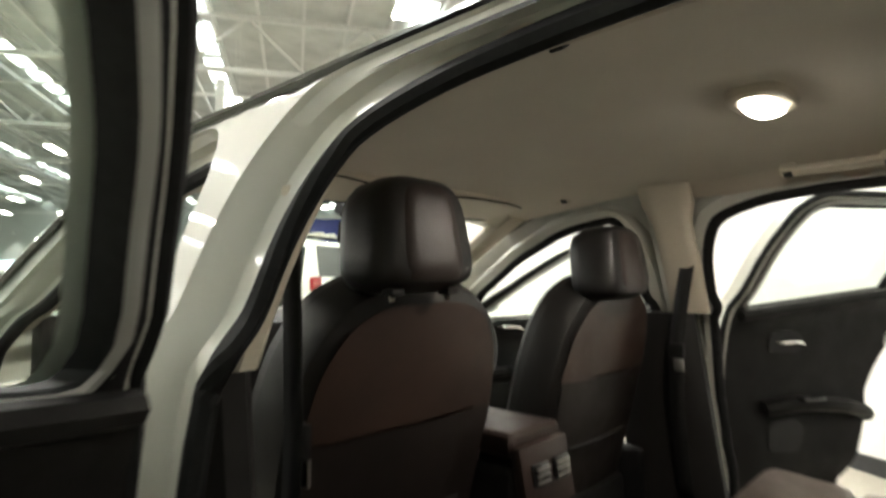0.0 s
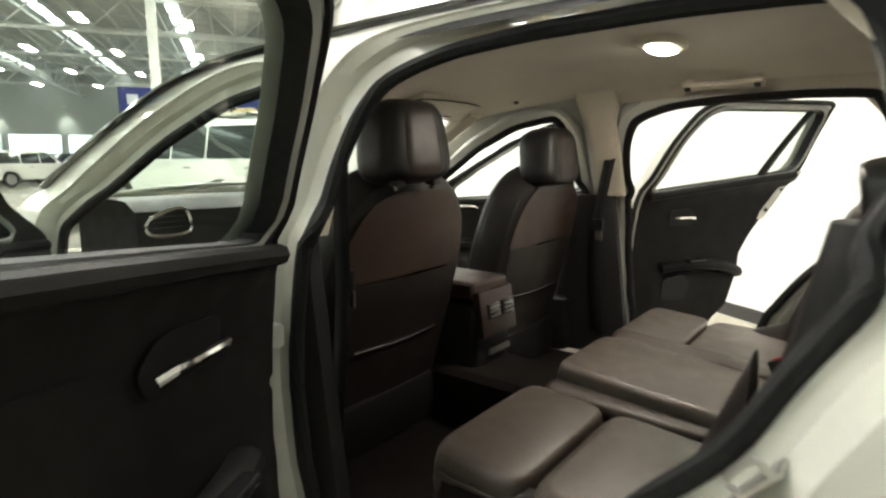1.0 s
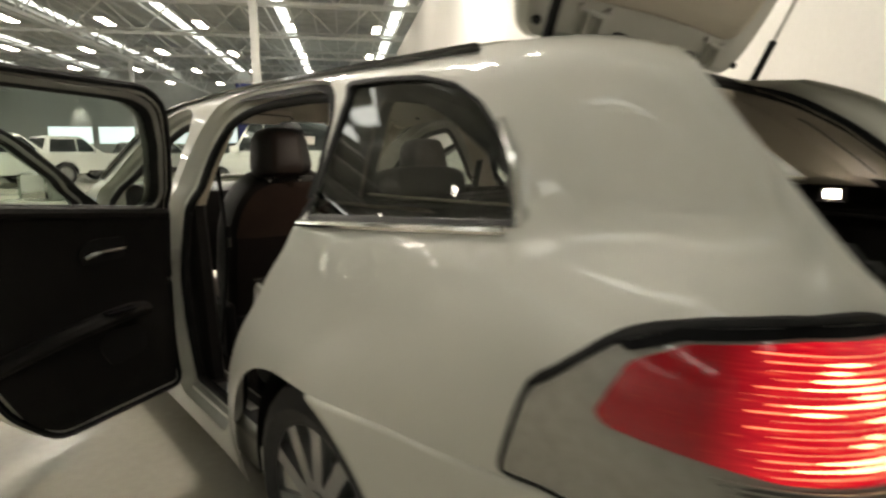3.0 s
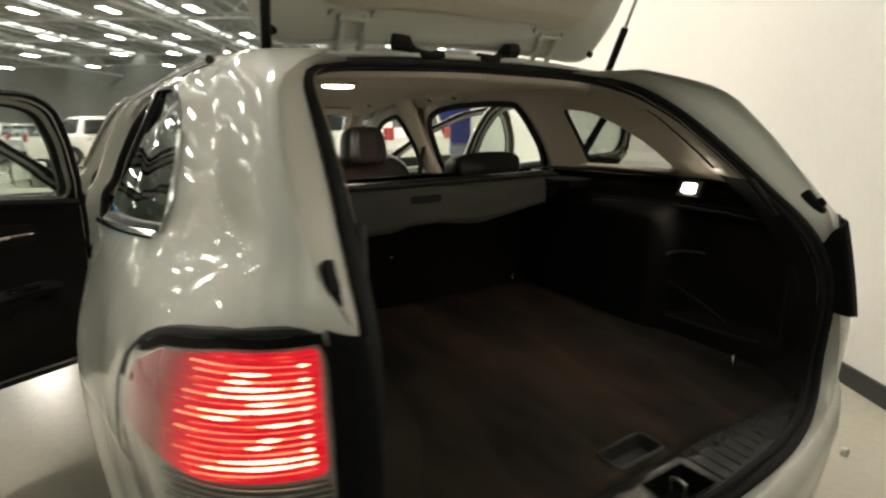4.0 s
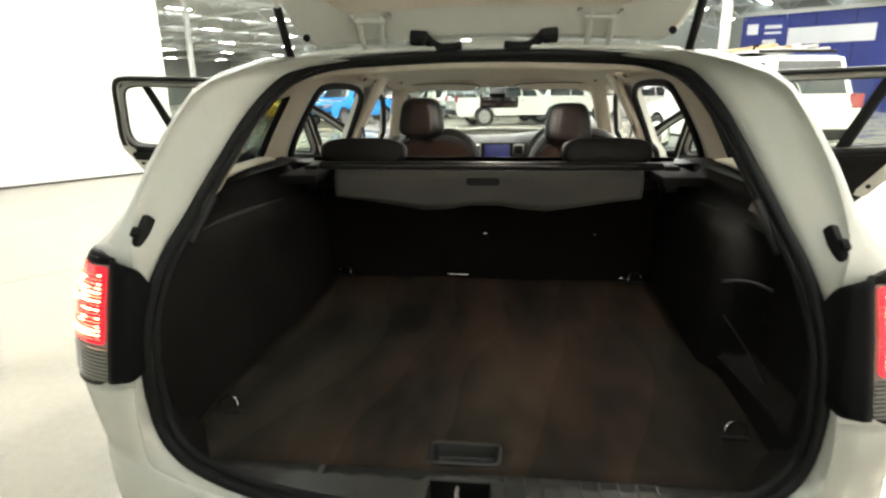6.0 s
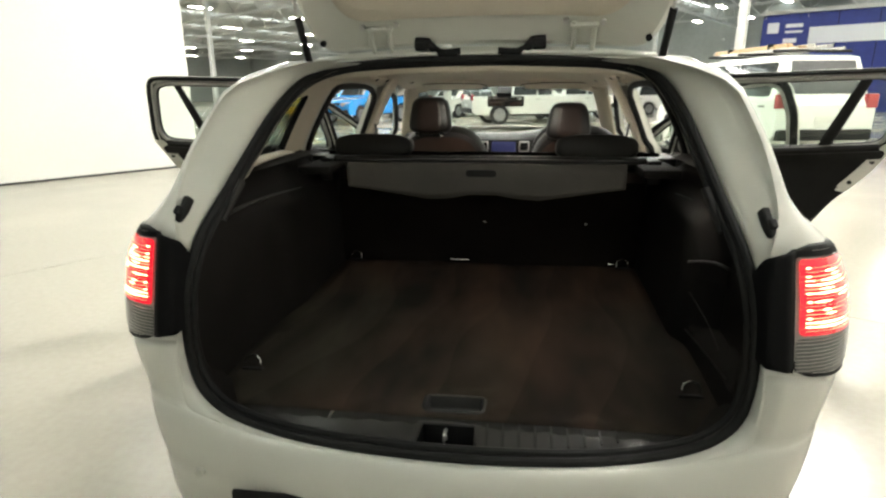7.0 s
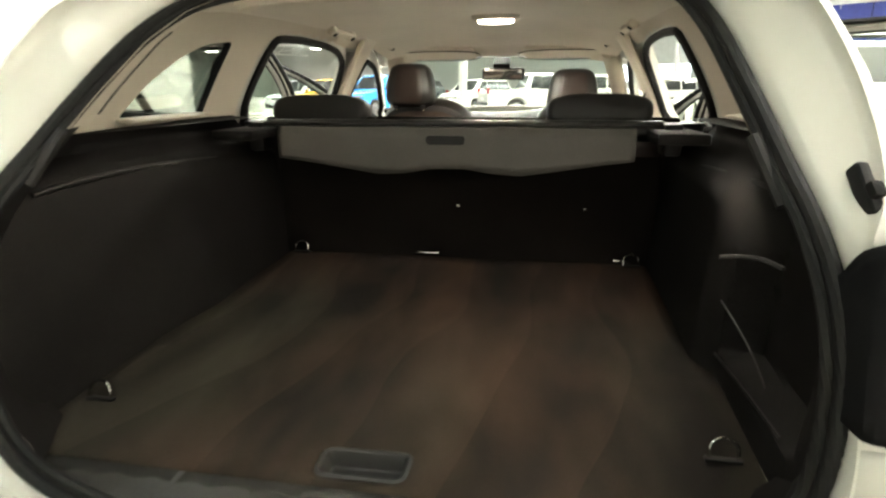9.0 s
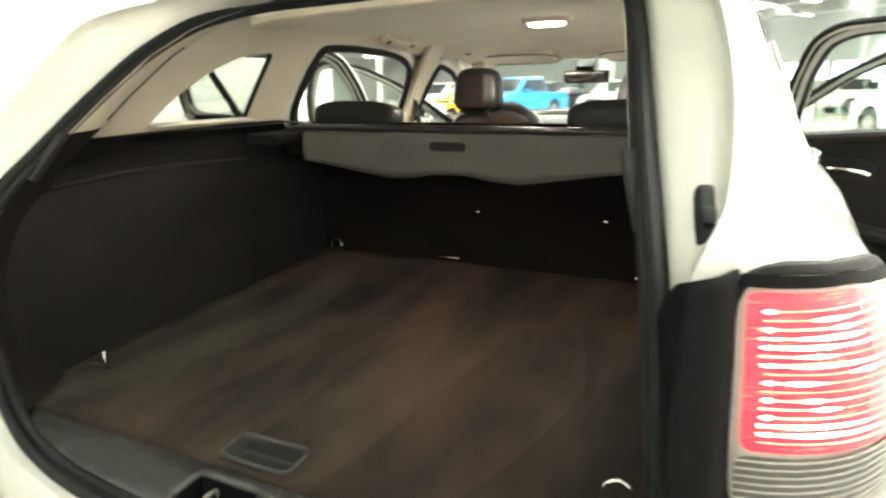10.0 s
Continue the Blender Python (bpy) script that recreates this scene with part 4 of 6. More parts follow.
    finish("buffer", boxed(0.016, 0.022, 0.016, ms @ Matrix.Translation((0, -0.008, 0.016)), 0.005), "rubber", stop)
    for y in (AXLE_R, AXLE_F):
        tyre_wheel(sx, y)

# roof skin
ROOF_N = 22


def roof_skin(s, t):
    y = 0.76 + (2.86 - 0.76) * s
    zt = interp(TOPLINE, y)
    w = wide(y, zt) - 0.004
    x = (2 * t - 1)
    return Vector((x * w, y - 0.03 * (1 - x * x) * (1 - s), zt + 0.006 + (0.022 + 0.030 * ease(s * 2.5)) * (1 - abs(x) ** 2.2)))


finish("roof", grid(roof_skin, ROOF_N, 16, flip=True), "paint", car, "white painted roof", solid=0.012)


def bonnet(s, t):
    y = 3.52 + (4.84 - 3.52) * s
    zt = interp(TOPLINE, y)
    w = wide(y, zt)
    x = 2 * t - 1
    return Vector((x * w, y + 0.05 * (1 - x * x) * s, zt + 0.07 * (1 - abs(x) ** 2.5) * (1 - 0.5 * s)))


finish("bonnet", grid(bonnet, 10, 12, flip=True), "paint", car, "white painted bonnet", solid=0.012)
finish("nose", grid(lambda s, t: Vector(((2 * t - 1) * (0.80 - 0.03 * s), 4.84 + 0.05 * (1 - (2 * t - 1) ** 2) + 0.03 * math.sin(3 * s), 0.66 - 0.45 * s)), 6, 12, flip=True), "paint", car)


def screen_at(s, t):
    x = 2 * t - 1
    y, z = 3.50 - 0.70 * s, 1.03 + 0.40 * s
    return Vector((x * (0.70 - 0.12 * s), y + 0.10 * (1 - x * x) * (1 - 0.5 * s), z + 0.02 * (1 - x * x)))


ws = finish("windscreen", grid(screen_at, 8, 12), "glass", car, "clear windscreen", smooth=60)
ws.visible_shadow = False

# rear bumper, with its loading lip
BUMP = [(0.604, 0.0), (0.598, -0.008), (0.575, -0.012), (0.54, -0.014), (0.48, -0.016), (0.40, -0.010), (0.34, 0.005), (0.28, 0.03), (0.24, 0.07)]


def bow(x):
    return -0.108 * max(0.0, 1 - (x / 0.66) ** 2) ** 1.1


def bumper_rear(z):
    return interp(BUMP[::-1], z) if z < 0.604 else 0.0


def bumper_at(a, z):
    """a from -1 to 1 between the lamps, beyond that round the corner; z the height."""
    e = max(z, 0.44)
    if abs(a) <= 1:
        p = flank(0.0, e)
        lip = 0.022 * max(0.0, 1 - (0.604 - z) / 0.06) * (1 - a ** 6)
        return Vector((p.x * a, p.y + bumper_rear(z) + bow(0.66 * a), z - lip))
    reach = min(0.98, AXLE_R - math.sqrt(max(0.0, 0.388 ** 2 - max(0.0, z - WHEEL) ** 2)) - rear(z))
    u = (abs(a) - 1) * reach
    p = flank(u, e)
    sweep = 0.26 * (p.x - flank(0.0, e).x) * ease((0.775 - z) / 0.17) * max(0.0, 1 - u / 0.6) ** 2
    return Vector((math.copysign(p.x, a), p.y + sweep + bumper_rear(z) * max(0.0, 1 - u / 0.5) ** 2, z))


across = [-1 - k / 32 for k in range(32, 0, -1)] + [-1 + k / 24 for k in range(49)] + [1 + k / 32 for k in range(1, 33)]
heights = [0.604, 0.600, 0.594, 0.586, 0.575, 0.56] + [0.56 - 0.32 * k / 18 for k in range(1, 19)]
bm = bmesh.new()
rows = [[bm.verts.new(bumper_at(a, z)) for a in across] for z in heights]
cells = list(zip(rows, rows[1:]))
for sx in (-1, 1):
    side = [a for a in across if a * sx >= 1]
    top = rows[0][:33] if sx < 0 else rows[0][-33:]
    ups = [[bm.verts.new(bumper_at(a, z0 + (z1 - z0) * k / 8)) for a in side for z0, z1 in [(0.604, interp(LAMP_FOOT, 0.98 * (abs(a) - 1)) - 0.0008)]] for k in range(8, 0, -1)] + [top]
    cells += list(zip(ups, ups[1:]))
for r0, r1 in cells:
    for k in range(len(r0) - 1):
        bm.faces.new((r0[k], r1[k], r1[k + 1], r0[k + 1]))
finish("rear_bumper", bm, "paint", car, "white painted rear bumper", solid=0.01, smooth=60)
for sx in (-1, 1):
    bm = bmesh.new()
    cylinder(bm, Matrix.Translation((sx * 0.60, -0.072, 0.47)) @ pose(0, 0, 0, 90, 0, 0), 0.011, 0.012, 16)
    finish("parking_sensor", bm, "paint_in", car)
finish("plate_recess", boxed(0.40, 0.012, 0.12, Matrix.Translation((-0.30, -0.108, 0.40)), 0.004), "black", car)

# ---- load bay ----
def bay_z(y):
    return 0.598 + 0.05 * (y - 0.2)


def tail_seal():
    right = [Vector((x, y, z)) for z, x, y in SEAL_PATH]
    left = [Vector((-p.x, p.y, p.z)) for p in right[1:-1]][::-1]
    return right + left


SEAL = smooth_path(tail_seal(), 4, closed=True)
finish("tailgate_seal", tube(SEAL, 0.0115, 10, closed=True), "rubber", car, "black rubber seal round the load opening")
finish("seal_lip", tube([p + Vector((0, 0.014, 0)) - Vector((p.x, 0, p.z - 1.0)).normalized() * 0.013 for p in SEAL], 0.0095, 8, closed=True), "rubber", car)

def lip_edge(p):
    """Where the painted lip round the lower opening meets the outer skin, for a point of the seal."""
    sx = math.copysign(1.0, p.x)
    e = flank(0.0, 0.604).x
    if abs(p.x) < 0.53 and p.z < 0.62:
        q = bumper_at(p.x / e, 0.602)
        return Vector((q.x, q.y, q.z))
    f = ease((p.z - 0.590) / 0.11)
    a, z = min(1.0, abs(p.x) / e + (1 - abs(p.x) / e) * min(1.0, f * 3.0)), 0.602 + (max(p.z, 0.602) - 0.602) * ease(f * 1.15 - 0.15)
    if a < 1.0:
        return bumper_at(sx * a, z)
    q = flank(0.0, z)
    return Vector((sx * q.x, q.y, z))


LOW = [p for p in SEAL if p.z < 0.83]
LOW = sorted(LOW, key=lambda p: math.atan2(p.x, 0.9 - p.z))
bm = bmesh.new()
rows = []
for p in LOW:
    o = lip_edge(p)
    c = Vector((0.0, p.y, 0.9))
    s0 = p + (p - c).normalized() * 0.008
    pts = [o, o.lerp(s0, 0.55), o.lerp(s0, 0.86), s0]
    for q, f in zip(pts, (0.0, 0.0, 0.30, 1.0)):
        q.y = o.y + (p.y + 0.012 - o.y) * f
    rows.append([bm.verts.new(q) for q in pts])
for r0, r1 in zip(rows, rows[1:]):
    for k in range(3):
        bm.faces.new((r0[k], r0[k + 1], r1[k + 1], r1[k]))
bmesh.ops.recalc_face_normals(bm, faces=bm.faces[:])
finish("loading_lip", bm, "paint", car, "white painted lip round the lower load opening", smooth=70)

FLOOR = rounded([(-0.60, 0.055), (0.60, 0.055), (0.645, 0.13), (0.650, 0.45), (0.615, 0.80), (0.610, 1.18), (-0.610, 1.18), (-0.615, 0.80), (-0.650, 0.45), (-0.645, 0.13)], 0.04, 4)
RECESS = rounded([(-0.072, 0.078), (0.066, 0.080), (0.068, 0.138), (-0.074, 0.134)], 0.012, 3)


def floor_at(x, y):
    return Vector((x, y, bay_z(y) + 0.002 * math.sin(9 * x + 3 * y) * math.sin(7 * y)))


finish("cargo_floor", sheet(floor_at, FLOOR, [RECESS], step=0.06, edge_step=0.03), "brushed", car, "dark brown load-bay carpet with brushed patches", solid=0.02)
recess = finish("grab_recess", ring(lambda x, y, off: Vector((x, y, bay_z(y) + off)), RECESS, ((-0.010, 0.003), (-0.004, 0.006), (0.0, 0.004), (0.008, -0.022), (0.016, -0.026))), "recess", car)
finish("recess_base", sheet(lambda x, y: Vector((x, y, bay_z(y) - 0.024)), inset(RECESS, 0.012), step=0.04), "dark_plastic", recess)
# sill trim with ribs and the latch pocket
LATCH = [(-0.072, -0.048), (0.060, -0.050), (0.054, 0.024), (-0.068, 0.024)]
SILL = [(-0.60, 0.052), (-0.56, 0.0), (-0.42, -0.035), (-0.2, -0.070), (0.0, -0.080), (0.2, -0.070), (0.42, -0.035), (0.56, 0.0), (0.60, 0.052)]


def sill_z(y):
    return 0.5875 + 0.06 * (y - 0.04)


sill = finish("sill_trim", sheet(lambda x, y: Vector((x, y, sill_z(y))), SILL, [LATCH], step=0.04), "sill_plastic", car, "charcoal plastic sill trim", solid=0.015)
for k in range(9):
    x = 0.085 + 0.037 * k
    y0, y1 = -0.05 + 0.16 * (x / 0.6) ** 2 - 0.008, 0.046
    finish("rib", tube([(x, y0, sill_z(y0) + 0.001), (x, y1, sill_z(y1) + 0.001)], 0.0028, 6), "sill_plastic", sill)
pocket = finish("latch_pocket", ring(lambda x, y, off: Vector((x, y, sill_z(y) + off)), LATCH, ((-0.004, 0.002), (0.0, 0.0), (0.004, -0.05), (0.034, -0.05))), "black", car)
finish("striker", tube(smooth_path([(-0.010, -0.030, 0.565), (-0.010, -0.030, 0.592), (-0.010, 0.0, 0.592), (-0.010, 0.0, 0.565)], 3), 0.004, 8), "satin", pocket)


def bay_side(sx):
    """Dark side trim of the load bay, from the floor to the window sill."""
    def fn(s, t):
        prof = [(0.0, 0.648), (0.10, 0.655), (0.42, 0.665), (0.72, 0.675), (0.84, 0.70), (0.88, 0.755), (1.0, 0.80)]
        z0 = 0.59 + 0.045 * s
        z = z0 + (1.125 - z0) * t
        x = interp(prof, t)
        y0 = interp([(0.6, 0.04), (0.8, 0.06), (0.95, 0.09), (1.03, 0.12), (1.10, 0.22), (1.14, 0.28)], z) + 0.03
        y = y0 + (1.18 - y0) * s
        bulge = ease((y - 0.50) / 0.22) if sx < 0 else ease((y - 0.485) / 0.10)
        x -= 0.035 * bulge * max(0.0, min(1.0, (0.86 - t) / 0.10))
        if sx > 0:
            # the open pocket behind the wheel arch
            up = max(0.0, z - 0.874)
            x += 0.075 * ease((0.505 + 0.5 * up - y) / (0.022 + 0.9 * up)) * ease((1.03 - z) / 0.06) * ease((y - 0.13) / 0.06) * ease((z - 0.655) / 0.02)
        lim = flank(max(0.03, y - rear(z)), z).x - 0.05
        return Vector((sx * min(x, lim), y, z))
    finish("bay_side", grid(fn, 80 if sx > 0 else 34, 60 if sx > 0 else 26, flip=sx < 0), "dark_trim", car, "dark moulded side trim")


for sx in (-1, 1):
    bay_side(sx)
    lip = [(sx * 0.684, 0.24, 1.010), (sx * 0.690, 0.40, 1.020), (sx * 0.684, 0.58, 1.022), (sx * 0.668, 0.76, 1.016), (sx * 0.664, 0.94, 1.006)]
    finish("ledge_lip", tube(smooth_path(lip, 5), 0.006, 8), "dark_plastic", car)
    # tie-down hooks
    for y in (0.213, 1.150):
        x = 0.590 if y < 1 else 0.562
        z = bay_z(y)
        pts = [(sx * (x - 0.024), y, z + 0.004), (sx * (x - 0.020), y + 0.004, z + 0.030), (sx * x, y + 0.008, z + 0.040), (sx * (x + 0.020), y + 0.004, z + 0.030), (sx * (x + 0.024), y, z + 0.004)]
        hook = finish("tie_down", tube(smooth_path(pts, 4), 0.0032, 8), "chrome", car, "chromed tie-down loop")
        finish("base", boxed(0.060, 0.014, 0.005, Matrix.Translation((sx * x, y, z + 0.003)), 0.002), "black", hook)
    # upper side trim, beige, with the quarter window cut out
    top = [(0.30, 1.128), (0.34, 1.16), (0.46, 1.24), (0.58, 1.32), (0.66, 1.375), (0.72, 1.41), (1.2, 1.432), (1.8, 1.436), (2.12, 1.425), (2.12, 1.39), (1.86, 1.388), (1.44, 1.390), (1.33, 1.372), (1.265, 1.30), (1.232, 1.18), (1.228, 1.10), (0.31, 1.112)]
    qin = inset(rounded([(0.985, 1.120), (0.56, 1.134), (0.665, 1.215), (0.79, 1.285), (0.90, 1.328), (1.04, 1.346)], 0.025, 4), 0.0)

    def trim_at(y, z, off=0.0):
        return Vector((sx * (wide(y, z) - 0.055 + off), y, z))

    finish("pillar_trim", sheet(lambda y, z: trim_at(y, z), top, [qin], step=0.05, edge_step=0.03, flip=sx < 0), "beige", car, "beige upper side trim", smooth=60)
    finish("window_reveal", ring(trim_at, [tuple(p) for p in resampled(qin, 0.03)], ((0.0, 0.0), (-0.004, 0.012), (-0.008, 0.026))), "filler", car)
    finish("trim_backing", sheet(lambda y, z: trim_at(y, z, 0.030), inset(top, 0.012), [inset(qin, -0.007)], step=0.05, edge_step=0.03, flip=sx > 0), "filler", car, "black backing of the side trim", smooth=60)
    finish("window_ledge", sheet(lambda y, z: Vector((sx * min(z, flank(max(0.03, y - rear(1.112)), 1.112).x - 0.06), y, 1.112 + 0.02 * (z - 0.7))), [(0.28, 0.70), (1.2, 0.70), (1.2, 0.845), (0.5, 0.815), (0.28, 0.78)], step=0.06, flip=sx > 0), "dark_trim", car)
    # tail pillar trim beside the seal
    def tail_trim(s, t):
        z = 1.136 + 0.282 * s
        p = Vector((seal_x(z) - 0.024, seal_y(z) + 0.014, z))
        q = Vector((wide(p.y + 0.17, z) - 0.058, p.y + 0.19, z + 0.01))
        m = p.lerp(q, t)
        m.x -= 0.030 * math.sin(math.pi * t)
        return Vector((sx * m.x, m.y, m.z))
    tpt = finish("tail_pillar_trim", grid(tail_trim, 16, 8, flip=sx > 0), "beige", car, "beige tail pillar trim")
    finish("trim_seam", tube([tail_trim(0.06 + 0.06 * k, 0.50) - Vector((sx * 0.002, 0, 0)) for k in range(11)], 0.0022, 6), "recess", tpt)
    lo = [(sx * 0.566, 0.214, 1.134), (sx * 0.580, 0.184, 1.092), (sx * 0.596, 0.152, 1.046)]
    finish("pillar_strip", tube(smooth_path(lo, 4), 0.010, 8), "dark_plastic", car, "dark strip below the beige pillar trim")
    finish("quarter_sill", grid(lambda q, w: Vector((sx * (wide(0.56 + 0.44 * q, 1.125) - 0.096 + 0.05 * w), 0.56 + 0.44 * q, 1.1245 + 0.006 * w)), 12, 3, flip=sx < 0), "beige", car, "pale sill under the quarter glass", solid=0.006)
    # dark lower tail trim between seal and side trim
    def low_trim(s, t):
        z = 0.60 + 0.54 * s
        px, py = seal_x(z) - 0.016, seal_y(z) + 0.022
        return Vector((sx * (px + 0.085 * t), py + 0.13 * t, z))
    finish("tail_lower_trim", grid(low_trim, 14, 5, flip=sx > 0), "dark_trim", car)

# load lamp, and the pocket with its net on the driver's side
lamp = finish("load_lamp", boxed(0.012, 0.046, 0.030, Matrix.Translation((0.681, 0.468, 1.086)) @ pose(0, 0, 0, 0, 25, 0), 0.005), "lamp_lit", car, "lit load-bay lamp")
finish("bezel", boxed(0.012, 0.085, 0.055, Matrix.Translation((0.688, 0.468, 1.083)) @ pose(0, 0, 0, 0, 25, 0), 0.006), "dark_plastic", lamp)
area_lamp("load_light", Matrix.Translation((0.668, 0.468, 1.082)) @ pose(0, 0, 0, 0, 62, 0), 0.04, 0.03, 1.0, (1.0, 0.92, 0.80))
pk = thing("side_pocket", "", "")
pk.parent = car
finish("pocket_edge", tube(smooth_path([(0.628, 0.498, 0.874), (0.66, 0.497, 0.877), (0.70, 0.480, 0.878), (0.718, 0.42, 0.878)], 4), 0.0045, 6), "recess", pk, "moulded edge over the pocket")
finish("net_cord", tube(smooth_path([(0.640, 0.492, 0.785), (0.656, 0.43, 0.755), (0.668, 0.37, 0.725), (0.675, 0.31, 0.690)], 4), 0.0020, 6), "recess", pk, "thin elastic net cord")
finish("net_hem", tube(smooth_path([(0.640, 0.490, 0.668), (0.655, 0.36, 0.662), (0.664, 0.20, 0.660)], 4), 0.003, 6), "dark_plastic", pk)

# roller cover across the seat backs
cassette = finish("cover_cassette", tube([(-0.60, 1.06, 1.083), (0.60, 1.06, 1.083)], 0.030, 12), "dark_plastic", car, "dark roller-cover cassette")


def flap(s, t):
    x = -0.515 + 1.03 * s
    low = interp([(0.0, 1.005), (0.08, 0.995), (0.30, 0.963), (0.38, 0.966), (0.45, 0.980), (0.55, 0.980), (0.62, 0.968), (0.70, 0.963), (0.92, 0.998), (1.0, 1.008)], s)
    drop = [(1.045, 1.104), (0.97, 1.102), (0.945, 1.096), (0.935, 1.075), (0.932, 1.04), (0.936, low)]
    i = t * 5
    k = min(4, int(i))
    f = i - k
    y, z = (drop[k][j] + (drop[k + 1][j] - drop[k][j]) * f for j in (0, 1))
    return Vector((x, y + 0.004 * math.sin(14 * s) * t, z))


finish("cover_flap", grid(flap, 60, 15, flip=True), "cover", cassette, "grey pull-out cover flap", solid=0.004)
bm = slab(rounded([(-0.056, -0.013), (0.056, -0.013), (0.056, 0.013), (-0.056, 0.013)], 0.012, 3), 0.006, pose(-0.005, 0.934, 1.062, 90, 0, 0))
finish("grip_slot", bm, "black", cassette)
finish("cover_rail", tube([(-0.56, 0.952, 1.105), (0.56, 0.952, 1.105)], 0.007, 8), "dark_plastic", cassette)
for sx in (-1, 1):
    finish("cassette_bracket", boxed(0.05, 0.10, 0.09, Matrix.Translation((sx * 0.625, 1.06, 1.06)), 0.012), "dark_plastic", cassette)
    finish("side_shelf", boxed(0.13, 0.30, 0.03, Matrix.Translation((sx * 0.62, 1.01, 1.075)), 0.01), "dark_trim", car)

# back of the rear seat
finish("seat_back_panel", boxed(1.36, 0.03, 0.50, Matrix.Translation((0, 1.195, 0.865)) @ pose(0, 0, 0, -4, 0, 0), 0.012), "carpet", car, "dark carpeted rear of the seat back")
for x, w in ((-0.11, 0.085), (0.53, 0.05)):
    finish("child_anchor", boxed(w, 0.010, 0.008, Matrix.Translation((x, 1.170, 0.658)), 0.003), "chrome", car)
for x in (-0.005, 0.41):
    finish("trim_stud", boxed(0.014, 0.008, 0.006, Matrix.Translation((x, 1.178, 0.825)), 0.002), "chrome", car)

# ---- cabin ----
def liner_at(s, t):
    y = 0.735 + 2.05 * s
    x = (2 * t - 1)
    zt = interp(TOPLINE, y)
    return Vector((x * 0.64, y, zt - 0.035 + 0.055 * (1 - abs(x) ** 3) - 0.02 * max(0, 1 - s * 10)))


finish("headliner", grid(liner_at, 24, 16), "liner", car, "beige fabric headliner", smooth=60)
finish("header_trim", tube(smooth_path([(-0.50, 0.745, 1.405), (-0.40, 0.75, 1.418), (0, 0.755, 1.430), (0.40, 0.75, 1.418), (0.50, 0.745, 1.405)], 6), 0.018, 8), "beige", car)
area_lamp("dome_light", Matrix.Translation((0.06, 1.74, 1.450)), 0.14, 0.05, 5.0, (1.0, 0.91, 0.78))
lens = [[Vector((0.06 + px, 1.74 + py, z)) for px, py in superring(0, 0, 0.072 * k, 0.033 * k, 28, 2.6)] for z, k in ((1.474, 1.0), (1.458, 0.97), (1.454, 0.86))]
dome = finish("dome_lamp", loft(lens), "lamp_lit", car, "lit interior lamp in the headliner")
rim = [[Vector((0.06 + px, 1.74 + py, z)) for px, py in superring(0, 0, 0.098 * k, 0.055 * k, 28, 3)] for z, k in ((1.482, 1.0), (1.466, 0.97), (1.463, 0.90))]
finish("bezel", loft(rim), "beige", dome)
for sx in (-1, 1):
    for y in (1.70, 2.58):
        grip = finish("grab_handle", boxed(0.030, 0.19, 0.018, Matrix.Translation((sx * 0.560, y, 1.418)) @ pose(0, 0, 0, 0, sx * 32, 0), 0.008, 3), "beige", car, "beige folding grab handle")
        for dy in (-0.105, 0.105):
            finish("handle_foot", boxed(0.040, 0.038, 0.028, Matrix.Translation((sx * 0.566, y + dy, 1.422)) @ pose(0, 0, 0, 0, sx * 32, 0), 0.010, 3), "beige", grip)
            finish("foot_cover", boxed(0.020, 0.020, 0.006, Matrix.Translation((sx * 0.556, y + dy, 1.409)) @ pose(0, 0, 0, 0, sx * 32, 0), 0.003), "recess", grip)
    visor = finish("sun_visor", boxed(0.40, 0.17, 0.02, Matrix.Translation((sx * 0.34, 2.70, 1.395)) @ pose(0, 0, 0, -14, 0, 0), 0.008), "liner", car, "beige sun visor")
    finish("rim_line", tube(smooth_path([(sx * 0.34 + dx, 2.70 + dy, 1.383 - 0.24 * dy) for dx, dy in ((-0.19, 0.07), (-0.19, -0.07), (0.19, -0.07), (0.19, 0.07))], 3, closed=True), 0.003, 5, closed=True), "black", visor)
    # A pillar trim
    ap = smooth_path([(sx * 0.60, 2.70, 1.395), (sx * 0.68, 3.0, 1.26), (sx * 0.745, 3.25, 1.12), (sx * 0.79, 3.42, 1.03)], 5)
    finish("front_pillar_trim", tube(ap, 0.05, 10, flat=0.8), "beige", car, "beige front pillar trim")
    # B pillar trim: beige above, dark below
    hi = [[(sx * (0.80 - 0.20 * max(0.0, (z - 1.0) / 0.42) ** 1.3 + px * 0.025), 2.150 + py * (0.060 + 0.02 * (z > 1.35)), z) for px, py in superring(0, 0, 1, 1, 12, 3)] for z in np.linspace(1.03, 1.43, 8)]
    pil = finish("centre_pillar", loft(hi), "beige", car, "beige centre pillar trim")
    lo = [[(sx * (0.79 + px * 0.04), 2.225 + py * (0.19 - 0.09 * (z - 0.34) / 0.64), z) for px, py in superring(0, 0, 1, 1, 12, 3)] for z in np.linspace(0.34, 1.03, 6)]
    finish("lower_trim", loft(lo), "dark_plastic", pil)
    finish("outer_post", loft([[(sx * (wide(2.16, z) - 0.05 + px * 0.042), 2.190 + py * 0.045, z) for px, py in superring(0, 0, 1, 1, 12, 4)] for z in np.linspace(0.24, 1.38, 10)]), "paint_in", pil, "white painted centre post")
    finish("belt_anchor", boxed(0.03, 0.045, 0.075, Matrix.Translation((sx * 0.722, 2.125, 1.225)), 0.008), "beige", pil)
    belt = smooth_path([(sx * 0.715, 2.125, 1.20), (sx * 0.695, 2.150, 1.02), (sx * 0.688, 2.160, 0.88), (sx * 0.700, 2.165, 0.70), (sx * 0.735, 2.16, 0.46)], 4)
